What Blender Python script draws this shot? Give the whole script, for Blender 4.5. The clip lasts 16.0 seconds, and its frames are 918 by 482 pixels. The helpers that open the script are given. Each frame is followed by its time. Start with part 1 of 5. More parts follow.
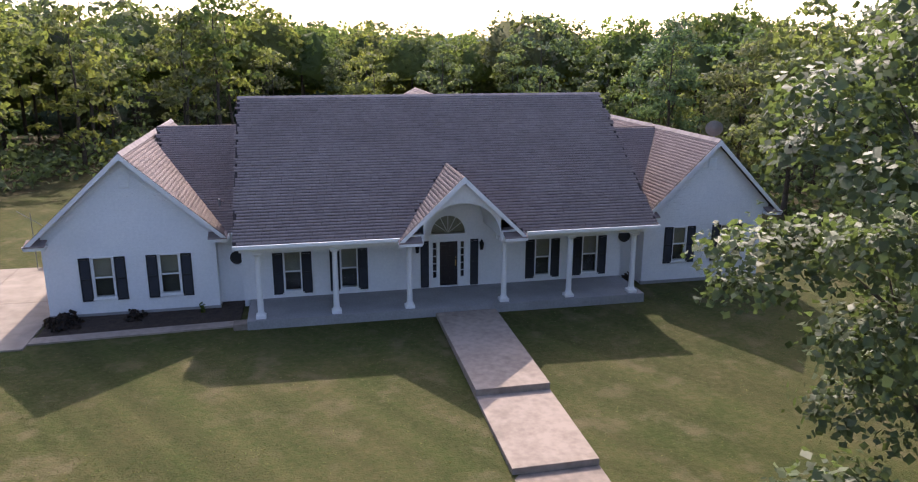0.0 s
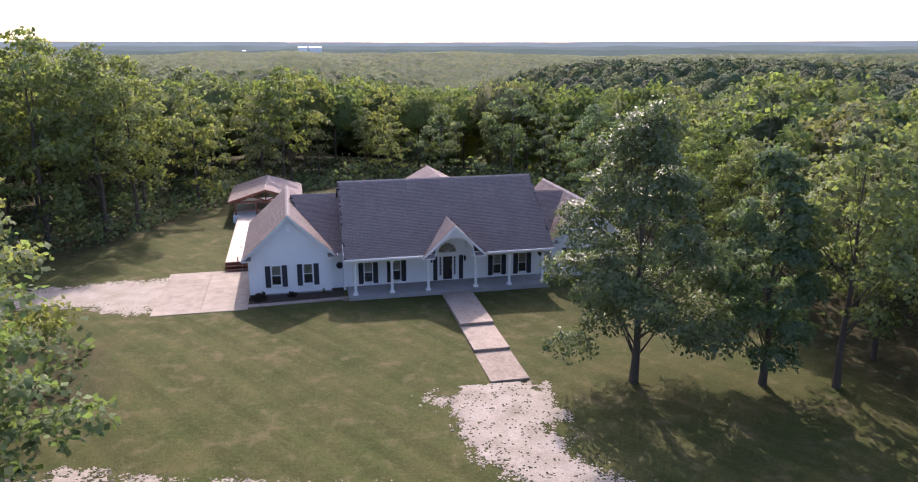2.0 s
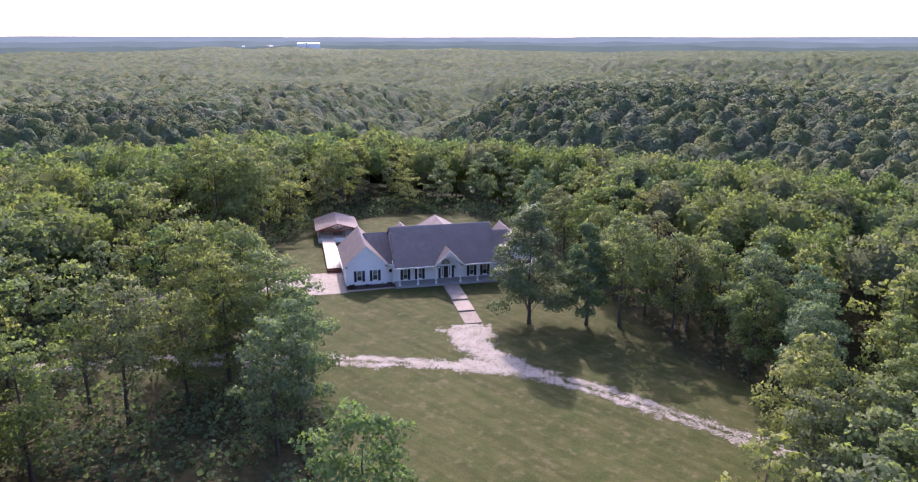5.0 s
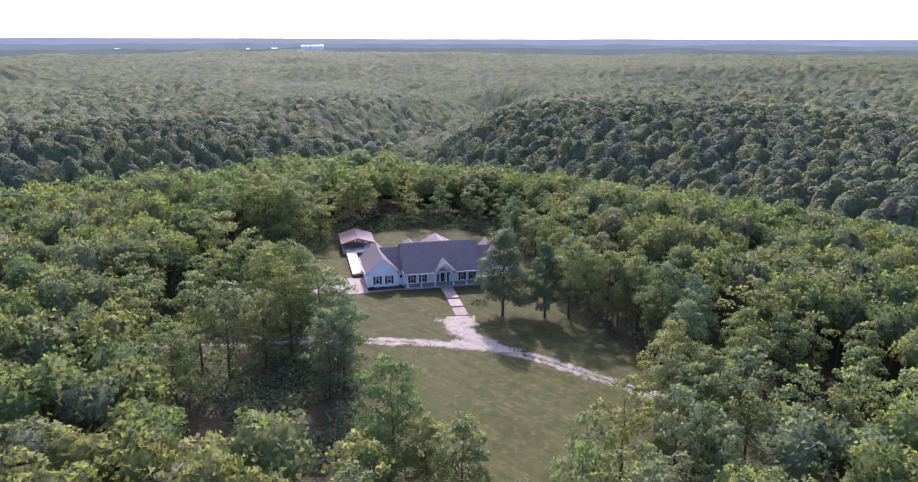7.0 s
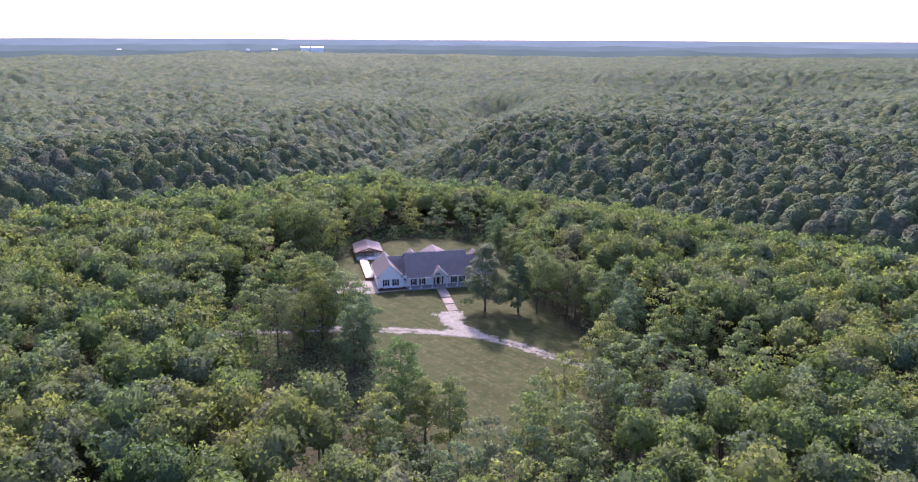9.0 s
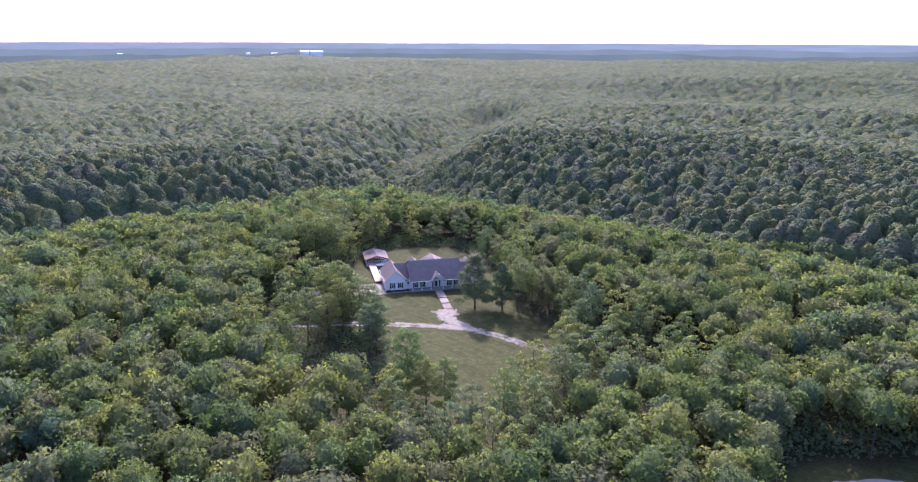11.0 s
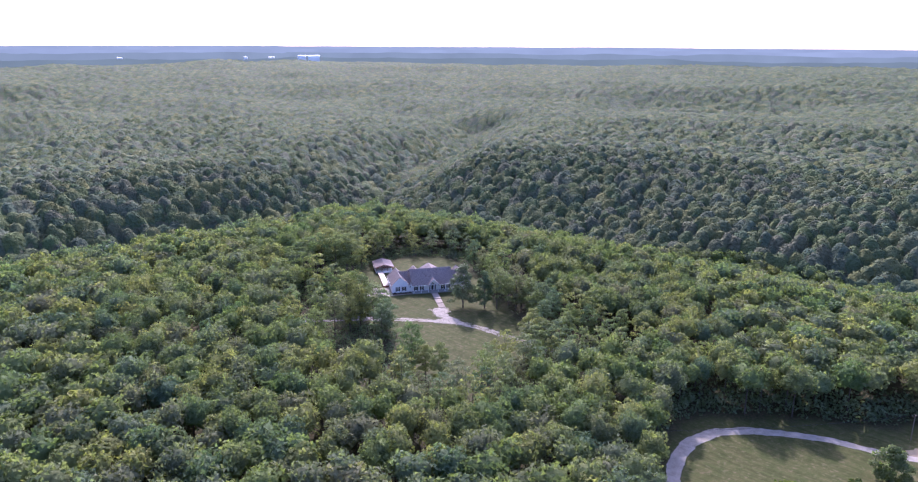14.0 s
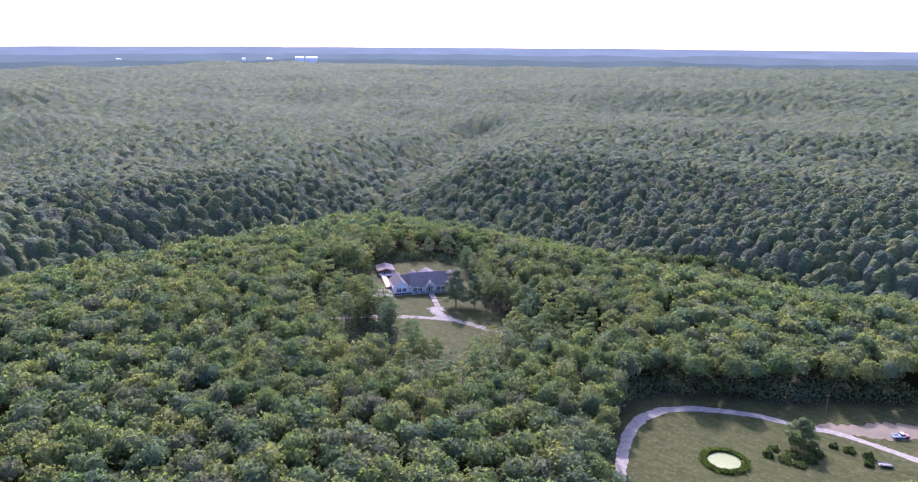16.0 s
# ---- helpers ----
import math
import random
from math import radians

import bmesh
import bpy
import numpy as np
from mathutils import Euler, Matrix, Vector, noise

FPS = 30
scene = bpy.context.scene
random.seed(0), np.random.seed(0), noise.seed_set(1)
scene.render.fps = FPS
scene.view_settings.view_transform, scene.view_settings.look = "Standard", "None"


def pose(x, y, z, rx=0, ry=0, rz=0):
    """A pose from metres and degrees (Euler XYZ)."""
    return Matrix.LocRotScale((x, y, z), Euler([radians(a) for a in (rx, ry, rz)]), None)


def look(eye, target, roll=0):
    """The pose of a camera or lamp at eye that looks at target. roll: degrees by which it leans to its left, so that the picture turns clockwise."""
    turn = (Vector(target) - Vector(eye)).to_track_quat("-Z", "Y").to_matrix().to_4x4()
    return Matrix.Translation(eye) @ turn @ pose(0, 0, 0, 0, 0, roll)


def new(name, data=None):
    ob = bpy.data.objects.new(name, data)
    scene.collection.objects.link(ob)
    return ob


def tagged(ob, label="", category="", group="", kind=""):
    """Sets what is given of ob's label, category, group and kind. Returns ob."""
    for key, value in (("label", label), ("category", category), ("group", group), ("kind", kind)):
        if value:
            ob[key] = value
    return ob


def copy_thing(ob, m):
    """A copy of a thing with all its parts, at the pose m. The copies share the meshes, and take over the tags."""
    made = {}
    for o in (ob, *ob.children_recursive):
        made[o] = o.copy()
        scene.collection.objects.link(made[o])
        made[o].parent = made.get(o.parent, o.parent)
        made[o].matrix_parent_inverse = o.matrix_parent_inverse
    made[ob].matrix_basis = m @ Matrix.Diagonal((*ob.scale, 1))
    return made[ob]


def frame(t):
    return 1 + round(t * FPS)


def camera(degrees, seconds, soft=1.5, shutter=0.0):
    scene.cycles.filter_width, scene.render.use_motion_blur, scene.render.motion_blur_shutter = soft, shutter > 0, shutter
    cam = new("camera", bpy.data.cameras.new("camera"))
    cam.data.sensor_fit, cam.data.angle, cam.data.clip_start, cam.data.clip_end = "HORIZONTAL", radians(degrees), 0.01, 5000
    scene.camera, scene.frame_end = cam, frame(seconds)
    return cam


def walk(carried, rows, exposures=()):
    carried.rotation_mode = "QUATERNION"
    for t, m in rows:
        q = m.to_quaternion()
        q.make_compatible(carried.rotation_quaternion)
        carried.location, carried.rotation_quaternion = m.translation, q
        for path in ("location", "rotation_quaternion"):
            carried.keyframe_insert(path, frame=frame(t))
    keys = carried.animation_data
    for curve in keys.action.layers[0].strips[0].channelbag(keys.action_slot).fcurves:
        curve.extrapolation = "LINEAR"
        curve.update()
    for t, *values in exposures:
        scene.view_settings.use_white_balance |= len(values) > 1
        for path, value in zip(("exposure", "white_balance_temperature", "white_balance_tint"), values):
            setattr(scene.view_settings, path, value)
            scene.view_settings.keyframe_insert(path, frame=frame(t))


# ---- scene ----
cam = camera(63.37, 16.0, soft=1.15)
PATH = [
    (0, -6.496, -29.330, 10.750, 75.125, -0.178, -12.373),
    (0.5, -7.681, -34.554, 11.947, 75.419, 0.039, -12.489),
    (1, -9.077, -41.564, 14.110, 75.410, 0.077, -12.385),
    (1.5, -10.867, -50.082, 16.953, 75.305, 0.114, -12.564),
    (2, -12.681, -58.538, 19.794, 75.335, 0.040, -12.689),
    (2.5, -14.832, -67.907, 22.775, 75.308, -0.030, -12.835),
    (3, -17.024, -77.386, 26.033, 75.169, -0.027, -12.954),
    (3.5, -19.175, -87.024, 29.334, 75.053, -0.034, -12.991),
    (4, -20.962, -96.322, 32.574, 74.881, 0.013, -13.014),
    (6.5, -29.955, -142.973, 49.205, 74.717, -0.130, -12.776),
    (7, -31.429, -152.432, 52.573, 74.728, -0.134, -12.754),
    (7.5, -33.169, -161.954, 55.998, 74.685, -0.160, -12.773),
    (8, -34.864, -171.419, 59.540, 74.673, -0.141, -12.817),
    (8.5, -36.619, -181.004, 62.965, 74.681, -0.236, -12.841),
    (9, -38.441, -190.477, 66.482, 74.634, -0.267, -12.870),
    (11.5, -47.510, -237.385, 83.310, 74.719, -0.184, -13.077),
    (12, -49.363, -246.983, 86.848, 74.699, -0.203, -13.146),
    (12.5, -51.415, -256.450, 90.441, 74.673, -0.239, -13.226),
    (13, -53.499, -265.995, 93.869, 74.736, -0.254, -13.267),
    (13.5, -55.551, -275.833, 97.494, 74.763, -0.272, -13.313),
    (14, -57.615, -285.522, 101.160, 74.742, -0.272, -13.382),
    (14.5, -59.676, -295.591, 104.959, 74.712, -0.230, -13.452),
    (15, -61.519, -305.402, 108.884, 74.664, -0.265, -13.514),
    (15.5, -63.743, -315.424, 112.661, 74.673, -0.329, -13.591),
    (16, -65.937, -325.485, 116.378, 74.646, -0.347, -13.661),
]
walk(cam, [(t, pose(*row)) for t, *row in PATH], exposures=[(0.0, 1.40, 6350, 24), (4.0, 1.50, 5850, 32), (8.0, 1.54, 5550, 36), (16.0, 1.62, 5200, 40)])

# ---- world, sun, exposure ----
SUN_DIR = Vector((1.38, 8.72, 7.15)).normalized()
world = bpy.data.worlds.new("sky")
scene.world = world
world.use_nodes = True
wn = world.node_tree
sky = wn.nodes.new("ShaderNodeTexSky")
sky.sky_type = "NISHITA"
sky.sun_disc = False
sky.sun_elevation = math.asin(SUN_DIR.z)
sky.sun_rotation = math.atan2(SUN_DIR.x, SUN_DIR.y)
sky.dust_density = 2.6
sky.air_density = 0.8
sky.ozone_density = 0.8
wn.links.new(sky.outputs[0], wn.nodes["Background"].inputs[0])
wn.nodes["Background"].inputs[1].default_value = 0.15
sun = new("sun", bpy.data.lights.new("sun", "SUN"))
sun.data.energy = 2.4
sun.data.angle = radians(0.6)
sun.data.color = (1.0, 0.89, 0.72)
sun.matrix_world = look((0, 0, 300), Vector((0, 0, 300)) - SUN_DIR)


# ---- materials ----
def material(name, colour, other=None, scale=3.0, fine=40.0, rough=0.8, bump=0.0, bump_scale=60.0, random_part=0.0, random_island=0.0, spec=0.3,
             metal=0.0, translucent=None, bump_depth=0.05, stops=(0.35, 0.65)):
    """A node material: two colours mixed by noise at two scales, with grain in the relief."""
    m = bpy.data.materials.new(name)
    m.use_nodes = True
    nt = m.node_tree
    n, ln = nt.nodes, nt.links
    b = n["Principled BSDF"]
    geo = n.new("ShaderNodeNewGeometry")
    other = other or tuple(c * 0.75 for c in colour)
    big, small = n.new("ShaderNodeTexNoise"), n.new("ShaderNodeTexNoise")
    for tex, s in ((big, scale), (small, fine)):
        tex.inputs["Scale"].default_value = s
        tex.inputs["Detail"].default_value = 5
        ln.new(geo.outputs["Position"], tex.inputs["Vector"])
    add = n.new("ShaderNodeMath")
    add.operation = "MULTIPLY_ADD"
    ln.new(small.outputs[0], add.inputs[0])
    add.inputs[1].default_value = 0.5
    half = n.new("ShaderNodeMath")
    half.operation = "MULTIPLY"
    ln.new(big.outputs[0], half.inputs[0])
    half.inputs[1].default_value = 0.5
    ln.new(half.outputs[0], add.inputs[2])
    value = add.outputs[0]
    for source, weight in ((("ShaderNodeObjectInfo", "Random"), random_part), (("geo", "Random Per Island"), random_island)):
        if weight:
            node = geo if source[0] == "geo" else n.new(source[0])
            mix = n.new("ShaderNodeMath")
            mix.operation = "MULTIPLY_ADD"
            sub = n.new("ShaderNodeMath")
            sub.operation = "SUBTRACT"
            ln.new(node.outputs[source[1]], sub.inputs[0])
            sub.inputs[1].default_value = 0.5
            ln.new(sub.outputs[0], mix.inputs[0])
            mix.inputs[1].default_value = weight
            ln.new(value, mix.inputs[2])
            value = mix.outputs[0]
    ramp = n.new("ShaderNodeValToRGB")
    ramp.color_ramp.elements[0].position, ramp.color_ramp.elements[1].position = stops
    ramp.color_ramp.elements[0].color, ramp.color_ramp.elements[1].color = (*colour, 1), (*other, 1)
    ln.new(value, ramp.inputs[0])
    ln.new(ramp.outputs[0], b.inputs["Base Color"])
    b.inputs["Roughness"].default_value = rough
    b.inputs["Metallic"].default_value = metal
    b.inputs["Specular IOR Level"].default_value = spec
    if bump:
        grain, bn = n.new("ShaderNodeTexNoise"), n.new("ShaderNodeBump")
        grain.inputs["Scale"].default_value = bump_scale
        grain.inputs["Detail"].default_value = 4
        ln.new(geo.outputs["Position"], grain.inputs["Vector"])
        ln.new(grain.outputs[0], bn.inputs["Height"])
        bn.inputs["Strength"].default_value = bump
        bn.inputs["Distance"].default_value = bump_depth
        ln.new(bn.outputs[0], b.inputs["Normal"])
    if translucent:
        tr, mixs = n.new("ShaderNodeBsdfTranslucent"), n.new("ShaderNodeMixShader")
        tint = n.new("ShaderNodeMix")
        tint.data_type, tint.blend_type = "RGBA", "MULTIPLY"
        tint.inputs[0].default_value = 1.0
        ln.new(ramp.outputs[0], tint.inputs[6])
        tint.inputs[7].default_value = (*translucent, 1)
        ln.new(tint.outputs[2], tr.inputs[0])
        mixs.inputs[0].default_value = 0.48
        ln.new(b.outputs[0], mixs.inputs[1])
        ln.new(tr.outputs[0], mixs.inputs[2])
        ln.new(mixs.outputs[0], n["Material Output"].inputs[0])
    return m


def foliage(name, colours, grain=1.2, bump=0.6, bump_scale=2.2, bump_depth=0.35, through_leaf=0.38, island=0.3, rough=0.75, spec=0.06):
    """Leaves of mixed trees: each tree takes its own hue from its tint and its object, each leaf a little more or less light."""
    m = bpy.data.materials.new(name)
    m.use_nodes = True
    n, ln = m.node_tree.nodes, m.node_tree.links
    b = n["Principled BSDF"]
    geo, at, info, ramp = (n.new(k) for k in ("ShaderNodeNewGeometry", "ShaderNodeAttribute", "ShaderNodeObjectInfo", "ShaderNodeValToRGB"))
    at.attribute_name = "tint"
    add, fr = n.new("ShaderNodeMath"), n.new("ShaderNodeMath")
    fr.operation = "FRACT"
    ln.new(at.outputs["Fac"], add.inputs[0])
    ln.new(info.outputs["Random"], add.inputs[1])
    ln.new(add.outputs[0], fr.inputs[0])
    ln.new(fr.outputs[0], ramp.inputs[0])
    el = ramp.color_ramp.elements
    while len(el) < len(colours):
        el.new(0.5)
    for k, c in enumerate(colours):
        el[k].position, el[k].color = k / (len(colours) - 1), (*c, 1)
    tex, hsv, ma, mb = (n.new(k) for k in ("ShaderNodeTexNoise", "ShaderNodeHueSaturation", "ShaderNodeMath", "ShaderNodeMath"))
    tex.inputs["Scale"].default_value = grain
    tex.inputs["Detail"].default_value = 5
    ln.new(geo.outputs["Position"], tex.inputs["Vector"])
    ma.operation = mb.operation = "MULTIPLY_ADD"
    ln.new(tex.outputs[0], ma.inputs[0])
    ma.inputs[1].default_value, ma.inputs[2].default_value = 0.9, 0.55 - island * 0.5
    ln.new(geo.outputs["Random Per Island"], mb.inputs[0])
    mb.inputs[1].default_value = island
    ln.new(ma.outputs[0], mb.inputs[2])
    ln.new(mb.outputs[0], hsv.inputs["Value"])
    ln.new(ramp.outputs[0], hsv.inputs["Color"])
    ln.new(hsv.outputs[0], b.inputs["Base Color"])
    b.inputs["Roughness"].default_value = rough
    b.inputs["Specular IOR Level"].default_value = spec
    if bump:
        tx, bn = n.new("ShaderNodeTexNoise"), n.new("ShaderNodeBump")
        tx.inputs["Scale"].default_value = bump_scale
        tx.inputs["Detail"].default_value = 3
        ln.new(geo.outputs["Position"], tx.inputs["Vector"])
        ln.new(tx.outputs[0], bn.inputs["Height"])
        bn.inputs["Strength"].default_value = bump
        bn.inputs["Distance"].default_value = bump_depth
        ln.new(bn.outputs[0], b.inputs["Normal"])
    if through_leaf:
        tr, mx, tint = n.new("ShaderNodeBsdfTranslucent"), n.new("ShaderNodeMixShader"), n.new("ShaderNodeMix")
        tint.data_type, tint.blend_type = "RGBA", "MULTIPLY"
        tint.inputs[0].default_value = 1.0
        ln.new(hsv.outputs[0], tint.inputs[6])
        tint.inputs[7].default_value = (1.3, 1.4, 0.7, 1)
        ln.new(tint.outputs[2], tr.inputs[0])
        mx.inputs[0].default_value = through_leaf
        ln.new(b.outputs[0], mx.inputs[1])
        ln.new(tr.outputs[0], mx.inputs[2])
        ln.new(mx.outputs[0], n["Material Output"].inputs[0])
    return m


OAKS = ((0.088, 0.128, 0.076), (0.125, 0.158, 0.056), (0.135, 0.160, 0.070), (0.178, 0.186, 0.066), (0.105, 0.140, 0.082), (0.150, 0.153, 0.086), (0.098, 0.145, 0.056))


def siding_material():
    """White painted lap siding: faint laps every 0.11 m and slight dirt."""
    m = material("white_siding", (0.80, 0.80, 0.79), (0.71, 0.715, 0.71), scale=0.6, fine=9, rough=0.55, spec=0.35)
    n, ln = m.node_tree.nodes, m.node_tree.links
    geo, sep, mul, fr, bn = (n.new(k) for k in ("ShaderNodeNewGeometry", "ShaderNodeSeparateXYZ", "ShaderNodeMath", "ShaderNodeMath", "ShaderNodeBump"))
    ln.new(geo.outputs["Position"], sep.inputs[0])
    mul.operation, fr.operation = "DIVIDE", "FRACT"
    ln.new(sep.outputs["Z"], mul.inputs[0])
    mul.inputs[1].default_value = 0.115
    ln.new(mul.outputs[0], fr.inputs[0])
    ln.new(fr.outputs[0], bn.inputs["Height"])
    bn.inputs["Strength"].default_value = 0.6
    bn.inputs["Distance"].default_value = 0.012
    bn.invert = True
    ln.new(bn.outputs[0], n["Principled BSDF"].inputs["Normal"])
    return m


def lawn_material():
    """Mown grass with dry patches; dry leaf litter where the surface lies under the woods (own vertex mask)."""
    m = material("lawn_grass", (0.037, 0.052, 0.012), (0.088, 0.080, 0.031), scale=0.45, fine=5.0, rough=0.9, bump=0.8, bump_scale=14, spec=0.1, stops=(0.36, 0.68))
    n, ln = m.node_tree.nodes, m.node_tree.links
    at, mx, litter, geo, ramp = (n.new(k) for k in ("ShaderNodeAttribute", "ShaderNodeMix", "ShaderNodeTexNoise", "ShaderNodeNewGeometry", "ShaderNodeValToRGB"))
    at.attribute_name = "woods"
    litter.inputs["Scale"].default_value = 1.6
    litter.inputs["Detail"].default_value = 6
    ln.new(geo.outputs["Position"], litter.inputs["Vector"])
    ramp.color_ramp.elements[0].position, ramp.color_ramp.elements[1].position = 0.35, 0.7
    ramp.color_ramp.elements[0].color, ramp.color_ramp.elements[1].color = (0.028, 0.036, 0.014, 1), (0.080, 0.060, 0.032, 1)
    ln.new(litter.outputs[0], ramp.inputs[0])
    mx.data_type = "RGBA"
    base = n["Principled BSDF"].inputs["Base Color"]
    # lighter and darker swaths where the mower went, and worn straw-coloured spots
    turn, swath, lift, wear, spots = (n.new(k) for k in ("ShaderNodeMapping", "ShaderNodeTexNoise", "ShaderNodeMapRange", "ShaderNodeTexNoise", "ShaderNodeMapRange"))
    turn.vector_type = "TEXTURE"
    turn.inputs["Rotation"].default_value = (0, 0, -0.96)
    turn.inputs["Scale"].default_value = (18.0, 0.9, 1.0)
    ln.new(geo.outputs["Position"], turn.inputs["Vector"])
    ln.new(turn.outputs[0], swath.inputs["Vector"])
    swath.inputs["Scale"].default_value, swath.inputs["Detail"].default_value = 1.0, 3
    for node, tex, lo, hi, a, b in ((lift, swath, 0.35, 0.65, 0.86, 1.14), (spots, wear, 0.56, 0.72, 0.0, 0.65)):
        ln.new(tex.outputs[0], node.inputs["Value"])
        for key, val in (("From Min", lo), ("From Max", hi), ("To Min", a), ("To Max", b)):
            node.inputs[key].default_value = val
    wear.inputs["Scale"].default_value, wear.inputs["Detail"].default_value = 0.9, 8
    ln.new(geo.outputs["Position"], wear.inputs["Vector"])
    mown, worn = n.new("ShaderNodeHueSaturation"), n.new("ShaderNodeMix")
    worn.data_type = "RGBA"
    ln.new(lift.outputs[0], mown.inputs["Value"])
    ln.new(base.links[0].from_socket, mown.inputs["Color"])
    ln.new(mown.outputs[0], worn.inputs[6])
    worn.inputs[7].default_value = (0.125, 0.108, 0.058, 1)
    ln.new(spots.outputs[0], worn.inputs[0])
    ln.new(worn.outputs[2], mx.inputs[6])
    ln.new(ramp.outputs[0], mx.inputs[7])
    ln.new(at.outputs["Fac"], mx.inputs[0])
    ln.new(mx.outputs[2], base)
    return m


def glass_material():
    m = bpy.data.materials.new("window_glass")
    m.use_nodes = True
    b = m.node_tree.nodes["Principled BSDF"]
    b.inputs["Base Color"].default_value = (0.9, 0.95, 0.95, 1)
    b.inputs["Transmission Weight"].default_value = 1.0
    b.inputs["Roughness"].default_value = 0.02
    b.inputs["IOR"].default_value = 1.45
    return m


# emission whose colour holds the haze of the distance
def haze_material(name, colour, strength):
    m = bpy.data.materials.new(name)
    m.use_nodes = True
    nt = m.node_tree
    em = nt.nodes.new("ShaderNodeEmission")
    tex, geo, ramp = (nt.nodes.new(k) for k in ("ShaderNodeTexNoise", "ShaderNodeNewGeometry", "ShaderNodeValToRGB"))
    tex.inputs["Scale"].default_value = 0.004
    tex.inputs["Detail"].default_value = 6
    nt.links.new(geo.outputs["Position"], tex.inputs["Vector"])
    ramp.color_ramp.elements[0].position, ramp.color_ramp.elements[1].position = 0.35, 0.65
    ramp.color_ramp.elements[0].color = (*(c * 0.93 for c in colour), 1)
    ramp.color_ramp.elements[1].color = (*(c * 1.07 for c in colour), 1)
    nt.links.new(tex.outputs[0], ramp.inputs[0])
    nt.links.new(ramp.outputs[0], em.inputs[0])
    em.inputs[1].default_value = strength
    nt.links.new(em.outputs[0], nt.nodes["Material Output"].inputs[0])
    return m


